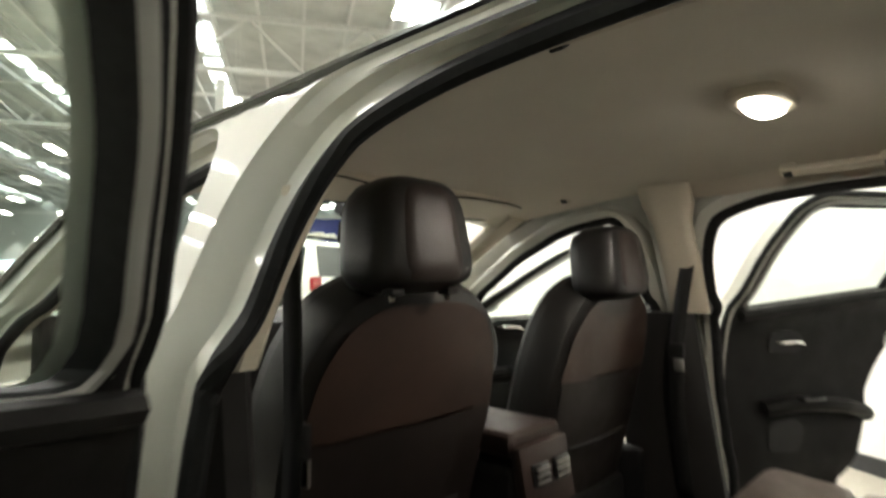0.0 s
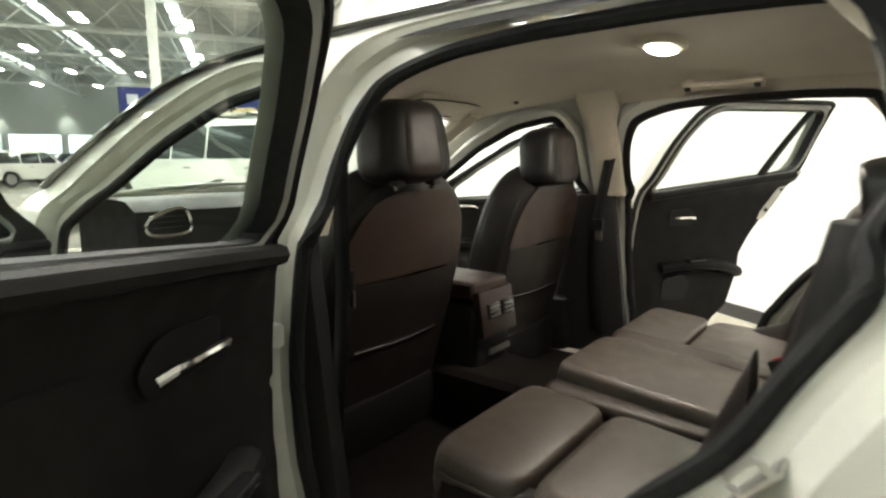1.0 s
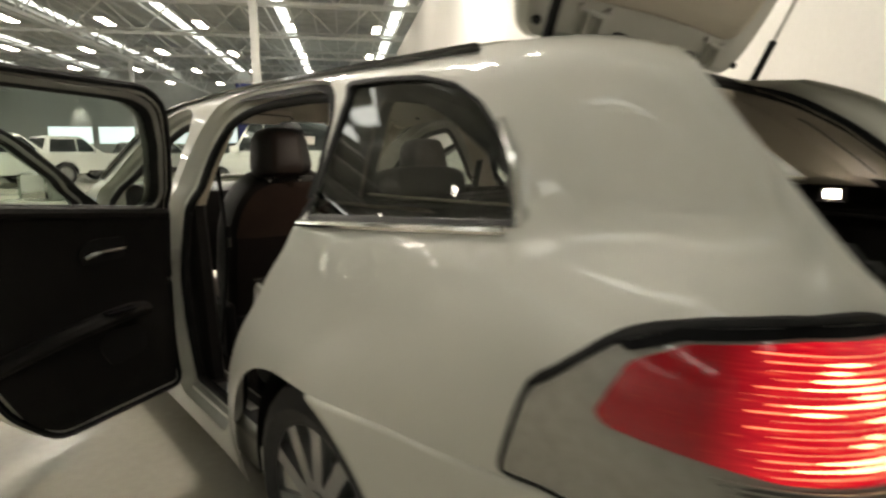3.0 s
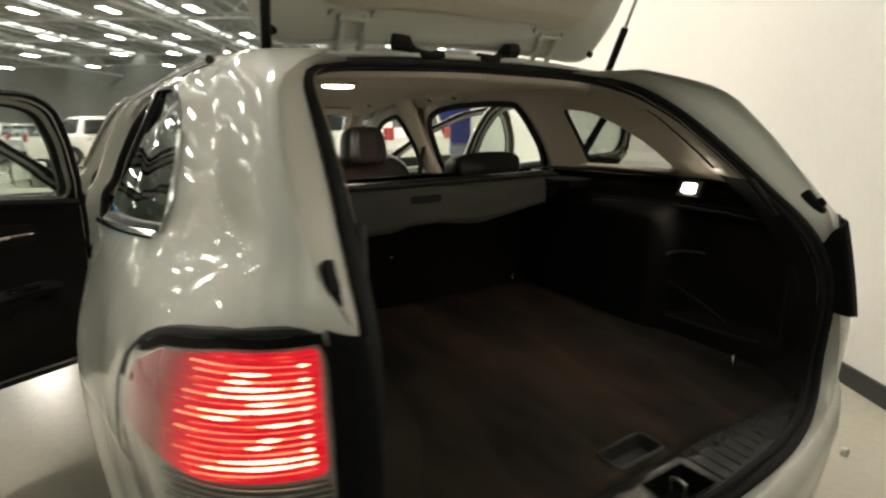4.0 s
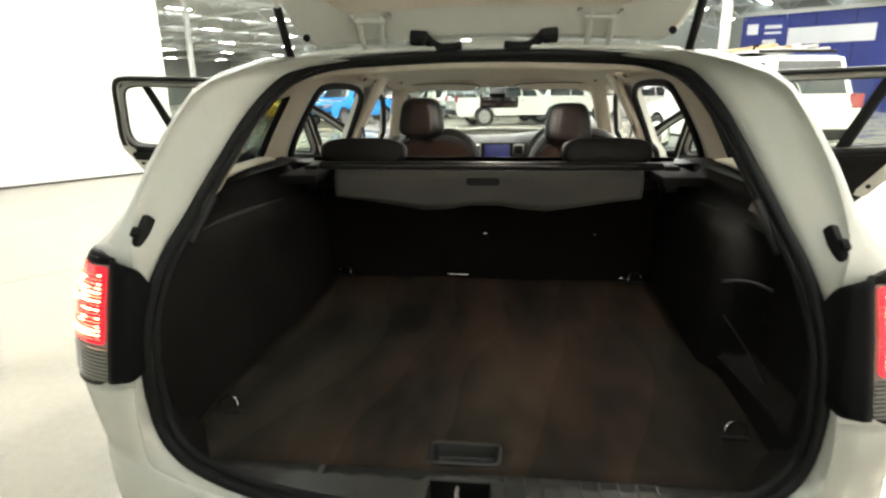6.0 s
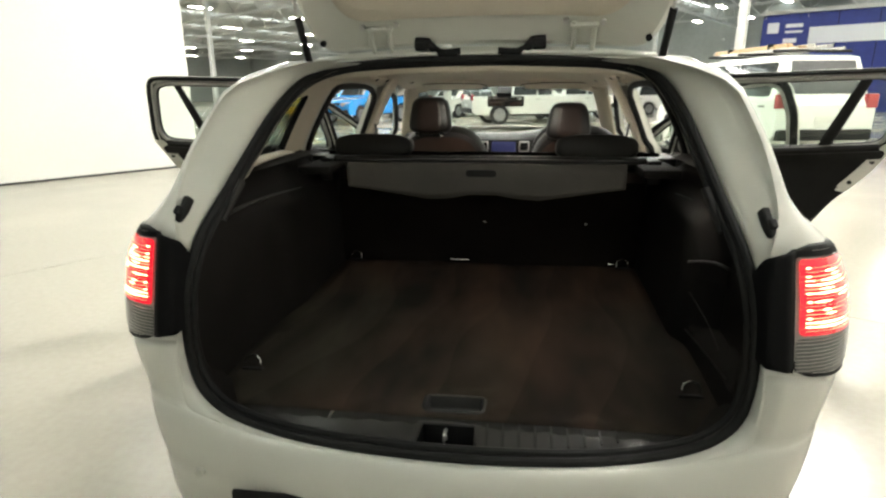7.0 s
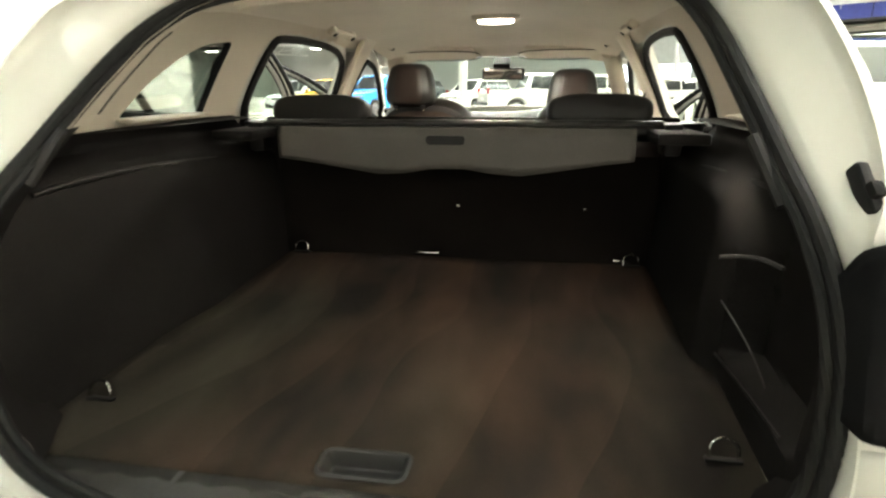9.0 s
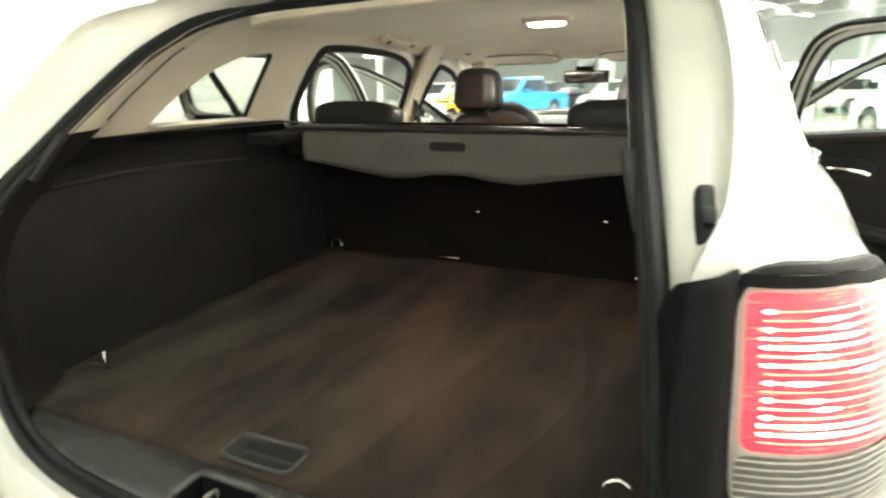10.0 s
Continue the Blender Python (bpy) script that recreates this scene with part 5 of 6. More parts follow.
    bm = grid(lambda q, w: belt[round(q * 16)] + Vector((0, 0.045 * (w - 0.5), 0)), 16, 2)
    finish("seat_belt", bm, "rubber", pil, "dark webbing belt", solid=0.002)
    finish("belt_buckle", boxed(0.016, 0.05, 0.050, Matrix.Translation((sx * 0.682, 2.158, 0.915)), 0.006), "black", pil)
    finish("buckle_tongue", boxed(0.006, 0.030, 0.048, Matrix.Translation((sx * 0.678, 2.150, 0.878)), 0.002), "satin", pil)
    # sill
    finish("door_sill", boxed(0.16, 3.0, 0.10, Matrix.Translation((sx * 0.80, 2.35, 0.30)), 0.02), "paint_in", car)
    plate = finish("sill_plate", boxed(0.09, 0.75, 0.01, Matrix.Translation((sx * 0.79, 1.80, 0.356)), 0.004), "dark_plastic", car)
    finish("scuff_strip", boxed(0.03, 0.30, 0.004, Matrix.Translation((sx * 0.80, 1.85, 0.363)), 0.0015), "satin", plate)
    plate = finish("sill_plate", boxed(0.09, 0.85, 0.01, Matrix.Translation((sx * 0.79, 2.72, 0.356)), 0.004), "dark_plastic", car)

finish("cabin_floor", boxed(1.50, 2.3, 0.04, Matrix.Translation((0, 2.35, 0.32)), 0.01), "carpet", car)
finish("tunnel", boxed(0.28, 2.0, 0.20, Matrix.Translation((0, 2.3, 0.42)), 0.05, 3), "carpet", car)
finish("rear_heelboard", boxed(1.40, 0.04, 0.26, Matrix.Translation((0, 1.88, 0.43)) @ pose(0, 0, 0, 8, 0, 0), 0.01), "carpet", car)


def rounded_block(m, sx, sy, sz, power=5.0, n=28, puff=0.0):
    """A soft pad: rounded in plan, domed on both faces (thickness along z)."""
    secs = []
    for f, k in ((-1.0, 0.90), (-0.8, 0.97), (-0.3, 1.0), (0.3, 1.0), (0.75, 0.975), (0.95, 0.93), (1.0, 0.84)):
        secs.append([m @ Vector((x, y, f * sz / 2)) for x, y in superring(0, 0, sx / 2 * k, sy / 2 * k, n, power)])
    c = m @ Vector((0, 0, sz / 2 * (1 + puff)))
    bm = loft(secs)
    return bm


def front_seat(x, y=2.36, rise=0.0, head=0.0):
    seat = thing("front_seat", "brown and black leather front seat", "")
    seat.parent = car
    lean = 14

    def back(u, w, off=0.0):
        """u up the backrest from 0 to 0.72, w across."""
        return Vector((x + w, y + 0.10 - math.sin(radians(lean)) * u - off * math.cos(radians(lean)), 0.46 + math.cos(radians(lean)) * u - off * math.sin(radians(lean))))

    outline = [(-0.27, 0.0), (-0.285, 0.25), (-0.288, 0.44), (-0.262, 0.575), (-0.200, 0.665), (-0.11, 0.708), (0.11, 0.708), (0.200, 0.665), (0.262, 0.575), (0.288, 0.44), (0.285, 0.25), (0.27, 0.0)]
    oval = rounded(outline, 0.05, 4)

    def shell(bulge_mid, side):
        stages = ((0.0, -0.03), (0.0, 0.03), (0.012, 0.055), (0.04, 0.068), (0.09, 0.070)) if side > 0 else ((0.0, -0.03), (0.003, -0.055), (0.022, -0.076), (0.06, -0.080), (0.11, -0.062))
        return ring(lambda w, u, off: back(u, w, off), oval, stages)

    rim = finish("bolster", shell(0, 1), "leather_black", seat, "dark leather rear bolster")
    finish("bolster", shell(0, -1), "leather_black", seat)
    finish("backrest", sheet(lambda w, u: back(u, w, -0.067), inset(oval, 0.105), step=0.06), "leather_brown", seat, "brown leather backrest face", smooth=60)
    # rear faces: leather above with dome-lamp reflection in its colour, dark hard shell below
    up = [p for p in inset(oval, 0.035)]
    cut = 0.43

    def clip(poly, lo):
        out = []
        for i in range(len(poly)):
            a, b = poly[i], poly[(i + 1) % len(poly)]
            ina, inb = (a[1] >= cut) == (lo > 0), (b[1] >= cut) == (lo > 0)
            if ina:
                out.append(a)
            if ina != inb:
                f = (cut - a[1]) / (b[1] - a[1])
                out.append((a[0] + (b[0] - a[0]) * f, cut))
        return out

    finish("upper_back", sheet(lambda w, u: back(u, w, 0.072 + 0.006 * (1 - (w / 0.25) ** 2)), clip(up, 1), step=0.05), "leather_warm_lit", seat, "dark leather upper rear panel, coloured with the dome lamp's warm reflection", smooth=60)
    finish("map_pocket", sheet(lambda w, u: back(u, w, 0.074 + 0.012 * (1 - (w / 0.25) ** 2)), clip(inset(oval, 0.045), -1), step=0.06), "leather_pocket", seat, "black rear panel with map pocket", smooth=60)
    finish("pocket_seam", tube(smooth_path([back(0.22 + 0.015 * math.cos(k), w, 0.090) for k, w in ((0, -0.17), (1, -0.06), (1, 0.06), (0, 0.17))], 4), 0.004, 6), "leather_black", seat)
    # cushion, base
    finish("cushion", rounded_block(Matrix.Translation((x, y + 0.32, 0.47)) @ pose(0, 0, 0, 6, 0, 0), 0.52, 0.54, 0.16), "leather_brown", seat, smooth=60)
    finish("seat_base", boxed(0.50, 0.52, 0.16, Matrix.Translation((x, y + 0.25, 0.42)), 0.03), "black", seat)
    out = 1 if x > 0 else -1
    finish("side_valance", boxed(0.05, 0.60, 0.26, Matrix.Translation((x + out * 0.285, y + 0.24, 0.45)), 0.03, 3), "black", seat, "black plastic side valance")
    # headrest on two posts
    x += head
    hm = Matrix.Translation((x, 2.215, 1.218 + rise)) @ pose(0, 0, 0, 90 - 8, 0, 0)
    secs = []
    for f, kx, kz in ((-1.0, 0.80, 0.80), (-0.85, 0.92, 0.92), (-0.4, 1.0, 1.0), (0.3, 0.99, 0.99), (0.8, 0.93, 0.92), (1.0, 0.80, 0.78)):
        rg = []
        for px, pz in superring(0, 0, 0.118 * kx, 0.106 * kz, 28, 4.2):
            taper = 1.0 - 0.13 * (pz / 0.10)
            rg.append(hm @ Vector((px * taper, pz, f * 0.070 - 0.018)))
        secs.append(rg)
    hr = finish("headrest", loft(secs), "leather_black", seat, "black leather headrest", smooth=60)
    mid = []
    for f, k in ((0.90, 1.0), (1.04, 0.92), (1.10, 0.6)):
        mid.append([hm @ Vector((px * (1 - 0.13 * pz / 0.10), pz - 0.004, f * 0.052)) for px, pz in superring(0, 0, 0.072 * k, 0.090 * k, 20, 5)])
    finish("centre_panel", loft(mid), "leather_dark", hr, "dark brown leather centre panel", smooth=60)
    for s in (-1, 1):
        finish("post", tube([(x + s * 0.07, 2.195, 1.10), (x + s * 0.07, 2.21, 1.16)], 0.007, 8), "chrome", hr)
        finish("post_guide", boxed(0.03, 0.03, 0.014, Matrix.Translation((x + s * 0.07, 2.192, 1.118)), 0.005), "black", seat)
    return seat


front_seat(-0.346, rise=0.004, head=-0.058)
front_seat(0.462, rise=-0.030, head=-0.068)

# rear bench
bench = thing("rear_seat", "brown leather rear bench", "")
bench.parent = car
for x, w, lift in ((-0.485, 0.43, 0.0), (0.485, 0.43, 0.0)):
    finish("cushion_front", rounded_block(Matrix.Translation((x, 1.815, 0.548)) @ pose(0, 0, 0, 5, 0, 0), w, 0.215, 0.12, 7), "leather_taupe", bench, smooth=60)
    finish("cushion_rear", rounded_block(Matrix.Translation((x, 1.55, 0.530)) @ pose(0, 0, 0, 5, 0, 0), w, 0.31, 0.115, 7), "leather_taupe", bench, smooth=60)
    finish("backrest", rounded_block(Matrix.Translation((x, 1.282, 0.83)) @ pose(0, 0, 0, 90 + 11, 0, 0), w + 0.05, 0.50, 0.12, 6), "leather_dark", bench, smooth=60)
finish("cushion_middle", rounded_block(Matrix.Translation((0, 1.665, 0.556)) @ pose(0, 0, 0, 5, 0, 0), 0.36, 0.51, 0.12, 7), "leather_taupe", bench, smooth=60)
finish("backrest", rounded_block(Matrix.Translation((0, 1.285, 0.83)) @ pose(0, 0, 0, 90 + 11, 0, 0), 0.44, 0.50, 0.12, 6), "leather_dark", bench, smooth=60)
for sx in (-1, 1):
    gus = [(sx * 0.175, 1.885), (sx * 0.285, 1.885), (sx * 0.262, 1.62), (sx * 0.235, 1.38), (sx * 0.185, 1.38), (sx * 0.175, 1.62)]
    finish("gusset", sheet(lambda x, y: Vector((x, y, 0.592 + 0.07 * (y - 1.665) - 6.0 * (abs(x) - 0.225) ** 2)), rounded(gus, 0.02, 3), step=0.03, flip=sx > 0), "leather_gusset", bench, "reddish brown leather gusset", smooth=60, solid=0.03)
    # black bolster beside the outer cushion, running up beside the backrest
    bol = [[(sx * (0.665 + px), y, z + pz) for px, pz in superring(0, 0, w, h, 16, 2.6)] for y, z, w, h in ((1.905, 0.46, 0.03, 0.07), (1.87, 0.47, 0.050, 0.100), (1.75, 0.475, 0.054, 0.103), (1.60, 0.475, 0.054, 0.102), (1.47, 0.51, 0.054, 0.12), (1.36, 0.72, 0.056, 0.20))]
    finish("side_bolster", loft(bol), "leather_pocket", bench, "black side bolster", smooth=60)
    up = [[(sx * (0.685 + px), 1.30 - 0.19 * (z - 0.6) + py, z) for px, py in superring(0, 0, 0.055, 0.085, 16, 3)] for z in np.linspace(0.55, 1.10, 7)]
    finish("side_wing", loft(up), "leather_black", bench, "black wing beside the backrest", smooth=60)
for x in (-0.16, 0.20):
    bk = finish("belt_buckle", boxed(0.024, 0.05, 0.06, Matrix.Translation((x, 1.42, 0.615)) @ pose(0, 0, 0, -25, 0, 0), 0.006), "black", bench)
    finish("button", boxed(0.017, 0.022, 0.006, Matrix.Translation((x, 1.432, 0.644)) @ pose(0, 0, 0, -25, 0, 0), 0.002), "buckle_red", bk, "red release button")
finish("cushion_base", boxed(1.34, 0.56, 0.15, Matrix.Translation((0, 1.60, 0.455)), 0.03), "leather_black", bench)
for sx in (-1, 1):
    finish("piping", tube(smooth_path([(sx * 0.28, 1.918, 0.566), (sx * 0.5, 1.926, 0.566), (sx * 0.650, 1.915, 0.566), (sx * 0.700, 1.875, 0.566), (sx * 0.708, 1.78, 0.566), (sx * 0.706, 1.60, 0.562)], 5), 0.0035, 6), "cover", bench, "grey piping round the seat edge")
for x, w in ((-0.478, 0.335), (0.435, 0.325)):
    hm = Matrix.Translation((x, 1.215, 1.130)) @ pose(0, 0, 0, 80, 0, 0)
    finish("headrest", rounded_block(hm, w, 0.105, 0.10, 3.2), "leather_black", bench, "low dark rear headrest", smooth=60)
finish("seat_top", boxed(1.20, 0.10, 0.05, Matrix.Translation((0, 1.205, 1.075)), 0.02, 3), "leather_black", bench)

# centre console with rear vents
con = thing("centre_console", "", "")
con.parent = car
finish("console_body", boxed(0.22, 0.80, 0.32, Matrix.Translation((0.015, 2.62, 0.56)), 0.04, 3), "dark_plastic", con)
finish("arm_lid", boxed(0.21, 0.34, 0.06, Matrix.Translation((0.015, 2.40, 0.765)), 0.025, 3), "leather_dark", con, "dark brown leather armrest lid")
finish("vent_panel", boxed(0.20, 0.03, 0.15, Matrix.Translation((0.015, 2.215, 0.69)) @ pose(0, 0, 0, -10, 0, 0), 0.012), "leather_dark", con, "dark brown rear vent panel")
for s in (-1, 1):
    v = finish("rear_vent", boxed(0.066, 0.014, 0.05, Matrix.Translation((0.020 + s * 0.042, 2.199, 0.70)) @ pose(0, 0, 0, -10, 0, 0), 0.006), "gloss_black", con)
    for k in range(3):
        finish("slat", boxed(0.05, 0.006, 0.004, Matrix.Translation((0.020 + s * 0.042, 2.190, 0.686 + 0.014 * k))), "satin", v, smooth=0)
finish("lower_tray", boxed(0.12, 0.01, 0.018, Matrix.Translation((0.02, 2.20, 0.565)), 0.004), "satin", con)

# dashboard, screen, wheel, mirror
dash = thing("dashboard", "", "")
dash.parent = car
secs = []
for x in np.linspace(-0.74, 0.74, 15):
    hump = 0.035 * math.exp(-((x - 0.38) / 0.2) ** 2)
    bow = 0.05 * (1 - (x / 0.74) ** 2)
    prof = [(3.46, 1.02), (3.25, 1.055 + hump), (3.08 - bow, 1.05 + hump), (3.02 - bow, 1.02), (3.01 - bow, 0.85), (3.05 - bow, 0.72), (3.20, 0.55), (3.46, 0.50)]
    secs.append([(x, y, z) for y, z in prof])
finish("dash_body", loft(secs), "dark_plastic", dash, smooth=50)
finish("screen", boxed(0.17, 0.01, 0.085, Matrix.Translation((0.0, 2.958, 0.965)) @ pose(0, 0, 0, -6, 0, 0), 0.004), "screen", dash, "navy centre screen")
for s in (-1, 1):
    v = finish("dash_vent", boxed(0.075, 0.02, 0.075, Matrix.Translation((s * 0.145, 2.962, 0.975)), 0.012), "satin", dash)
    finish("vent_core", boxed(0.055, 0.012, 0.055, Matrix.Translation((s * 0.145, 2.952, 0.975)), 0.006), "black", v)
for s in (-1, 1):
    rim = [(s * (0.655 + dx), 2.985 - 0.03 * dx, 0.985 + dz) for dx, dz in ((-0.065, -0.032), (0.055, -0.036), (0.065, 0.006), (0.0, 0.038), (-0.055, 0.036))]
    v = finish("side_vent", tube(smooth_path(rim, 4, closed=True), 0.0065, 6, closed=True), "chrome", dash, "chrome ringed side vent")
    for k in range(3):
        finish("slat", boxed(0.10, 0.010, 0.004, Matrix.Translation((s * 0.652, 2.990, 0.968 + 0.017 * k))), "black", v, smooth=0)
finish("centre_stack", boxed(0.30, 0.10, 0.32, Matrix.Translation((0, 3.02, 0.74)) @ pose(0, 0, 0, -8, 0, 0), 0.03), "satin", dash)
sw = thing("steering_wheel", "", "")
sw.parent = car
mw = Matrix.Translation((0.395, 2.82, 0.96)) @ pose(0, 0, 0, 68, 0, 0)
finish("wheel_rim", tube([mw @ Vector((0.185 * math.cos(t), 0.185 * math.sin(t), 0)) for t in np.linspace(0, 2 * math.pi, 33)[:-1]], 0.015, 10, closed=True), "leather_black", sw)
finish("boss", rounded_block(mw, 0.16, 0.13, 0.06, 3), "dark_plastic", sw)
for a in (0, 180, 270):
    finish("spoke", boxed(0.12, 0.035, 0.02, mw @ pose(0, 0, 0, 0, 0, a) @ Matrix.Translation((0.12, 0, 0)), 0.006), "satin", sw)
mir = finish("rear_view_mirror", boxed(0.25, 0.035, 0.07, Matrix.Translation((0.012, 2.86, 1.288)) @ pose(0, 0, 0, 10, 0, 12), 0.014, 3), "black", car)
finish("mirror_glass", boxed(0.225, 0.006, 0.052, Matrix.Translation((0.009, 2.841, 1.286)) @ pose(0, 0, 0, 10, 0, 12), 0.002), "chrome", mir)
finish("mirror_stem", boxed(0.10, 0.12, 0.04, Matrix.Translation((0, 2.90, 1.355)) @ pose(0, 0, 0, 30, 0, 0), 0.012), "black", mir)


# ---- doors ----
def door(sx, hinge, alpha, rear_one):
    """An open door. Local: d metres from the hinge, height z, off metres towards its outside."""
    hx, hy = hinge
    ca, sa = math.cos(radians(alpha)), math.sin(radians(alpha))

    def fn(d, z, off=0.0):
        bow = half_width(z) - 0.905
        o = off + bow - 0.012 * (d - 0.5) ** 2
        return Vector((sx * (hx + sa * d + ca * o), hy - ca * d + sa * o, z))

    ob = thing("rear_door" if rear_one else "front_door", "open white door with dark inner trim", "")
    ob.parent = car
    if rear_one:
        out = [(0.0, 0.36), (-0.01, 0.8), (0.0, 1.0), (0.08, 1.25), (0.15, 1.38), (0.24, 1.425), (0.93, 1.438), (0.97, 1.41), (0.99, 1.13), (0.91, 0.99), (0.77, 0.82), (0.68, 0.66), (0.60, 0.48), (0.48, 0.36)]
        win = [(0.08, 1.04), (0.145, 1.245), (0.21, 1.35), (0.29, 1.378), (0.89, 1.394), (0.925, 1.372), (0.94, 1.18), (0.915, 1.128), (0.84, 1.118)]
        belt_a, belt_b, end = 1.012, 0.100, 0.92
    else:
        out = [(0.06, 0.34), (0.0, 0.5), (-0.01, 0.80), (0.0, 0.94), (0.22, 1.10), (0.48, 1.27), (0.72, 1.38), (0.94, 1.42), (1.06, 1.40), (1.12, 1.2), (1.125, 0.8), (1.12, 0.34)]
        win = [(0.14, 0.96), (0.34, 1.12), (0.56, 1.26), (0.76, 1.345), (0.94, 1.375), (1.01, 1.355), (1.055, 1.2), (1.06, 1.0)]
        belt_a, belt_b, end = 0.92, 0.055, 1.06
    o_loop = [tuple(p) for p in resampled(rounded(out, 0.05, 3), 0.03)]
    w_loop = [tuple(p) for p in resampled(rounded(win, 0.04, 3), 0.03)]
    fl = sx > 0
    finish("outer_skin", sheet(lambda d, z: fn(d, z, 0.0), o_loop, [w_loop], step=0.08, flip=not fl), "paint", ob, "white painted outer skin", smooth=50)
    finish("shut_face", ring(fn, o_loop, ((0.0, 0.0), (0.006, -0.02), (0.008, -0.05), (0.03, -0.060), (0.046, -0.0605))), "paint_in", ob)
    frame = finish("window_frame", sheet(lambda d, z: fn(d, z, -0.062), [p for p in inset(o_loop, 0.031)] if rear_one else [p for p in inset(o_loop, 0.012)], [inset(w_loop, -0.010)], step=0.07, flip=fl), "black", ob, "black window frame", smooth=50)
    finish("channel", ring(fn, w_loop, ((-0.020, -0.0635), (-0.017, -0.069), (-0.008, -0.070), (-0.002, -0.066))), "grey_strip", frame)
    finish("reveal", ring(fn, w_loop, ((-0.002, -0.066), (0.002, -0.060), (0.004, -0.03))), "rubber", frame)
    finish("edge_seal", tube([fn(p[0], p[1], -0.052) for p in inset(o_loop, 0.012)], 0.011, 6, closed=True), "rubber", ob)
    pane = finish("door_glass", sheet(lambda d, z: fn(d, z, -0.03), inset(w_loop, -0.008), step=0.12, flip=fl), "glass", ob, "clear side glass", smooth=60)
    pane.visible_shadow = False
    if rear_one:
        finish("divider", grid(lambda q, w: fn(0.70 + 0.13 * q + (0.046 - 0.012 * q) * (w - 0.5), 1.07 + 0.322 * q, -0.048 - 0.006 * math.sin(math.pi * w)), 8, 4), "black", frame, solid=0.012)
    # inner trim below the window
    base = [(d, z) for d, z in out if z <= 1.0]
    if rear_one:
        trim = [(0.03, 0.40), (0.02, 0.8), (0.03, 0.98), (0.05, 1.02), (0.90, 1.10), (0.955, 1.085), (0.885, 0.975), (0.745, 0.80), (0.655, 0.64), (0.575, 0.47), (0.47, 0.39)]
    else:
        trim = [(0.09, 0.38), (0.04, 0.52), (0.03, 0.85), (0.05, 0.93), (1.09, 0.985), (1.10, 0.8), (1.09, 0.38)]
    t_loop = rounded(trim, 0.05, 4)
    ridge = lambda d, z: 0.03 * math.exp(-((z - belt_a - belt_b * d) / 0.045) ** 2) + 0.03 * max(0, min(1, (0.72 - z) / 0.08)) * max(0, min(1, (z - 0.42) / 0.08))

    def trim_at(d, z):
        edge = min(1.0, 0.3 + 8 * min(abs(d - 0.03), 1))
        return fn(d, z, -0.068 - ridge(d, z) * edge)

    finish("inner_trim", sheet(trim_at, t_loop, step=0.03, flip=fl), "door_grey", ob, "dark moulded inner door trim", smooth=50)
    top = [fn(d, belt_a + belt_b * d, -0.085) for d in np.linspace(0.05, end, 8)]
    finish("belt_ledge", tube(top, 0.018, 8), "door_grey", ob)
    # armrest and pull, handle, speaker, pocket
    arm = smooth_path([fn(0.16, 0.70, -0.10), fn(0.26, 0.715, -0.135), fn(0.45, 0.70, -0.145), fn(0.60, 0.665, -0.12), fn(0.66, 0.64, -0.09)], 4)
    finish("armrest", tube(arm, 0.032, 10, flat=0.8), "door_grey", ob, "dark padded armrest")
    hd = [fn(0.215, 0.920, -0.098), fn(0.235, 0.922, -0.110), fn(0.28, 0.922, -0.112), fn(0.312, 0.920, -0.109), fn(0.330, 0.917, -0.102), fn(0.350, 0.908, -0.090)]
    finish("inner_handle", tube(smooth_path(hd, 4), [0.004] * 2 + [0.0065] * 13 + [0.0075] * 6, 8, flat=1.2), "chrome", ob, "chrome inner handle")
    cup = slab(rounded([(0.20, 0.885), (0.35, 0.88), (0.37, 0.925), (0.33, 0.96), (0.20, 0.955)], 0.02, 3), 0.004)
    for v in cup.verts:
        v.co = fn(v.co.x, v.co.y, -0.074 - v.co.z)
    bmesh.ops.recalc_face_normals(cup, faces=cup.faces[:])
    finish("handle_cup", cup, "black", ob, smooth=0)
    # darker insert panel and the pull bowl
    ins = [(0.10, 0.80), (0.30, 0.79), (0.62, 0.80), (0.80, 0.90), (0.78, 0.95), (0.60, 0.965), (0.40, 0.945), (0.36, 0.84)] if rear_one else [(0.10, 0.74), (0.5, 0.72), (0.95, 0.75), (0.98, 0.88), (0.60, 0.90), (0.40, 0.88)]
    finish("insert", sheet(lambda d, z: fn(d, z, -0.074), rounded(ins, 0.03, 3), step=0.05, flip=fl), "door_grey", ob, "dark padded insert", smooth=60)
    bowl = slab(rounded([(0.16, 0.56), (0.30, 0.54), (0.34, 0.62), (0.30, 0.66), (0.17, 0.65)], 0.03, 4), 0.004)
    for v in bowl.verts:
        v.co = fn(v.co.x, v.co.y, -0.101 - v.co.z)
    bmesh.ops.recalc_face_normals(bowl, faces=bowl.faces[:])
    finish("door_pocket", bowl, "black", ob, smooth=0)
    sw_m = Matrix.Translation(fn(0.30, 0.735, -0.165)) @ pose(0, 0, 0, 0, 0, sx * alpha)
    finish("window_switch", boxed(0.03, 0.10, 0.012, sw_m, 0.004), "gloss_black", ob)
    # outer handle
    oh = [fn(0.98 if not rear_one else 0.80, 0.92, 0.02), fn(0.90 if not rear_one else 0.72, 0.925, 0.04), fn(0.80 if not rear_one else 0.62, 0.92, 0.02)]
    finish("outer_handle", tube(smooth_path(oh, 4), 0.013, 8), "paint", ob)
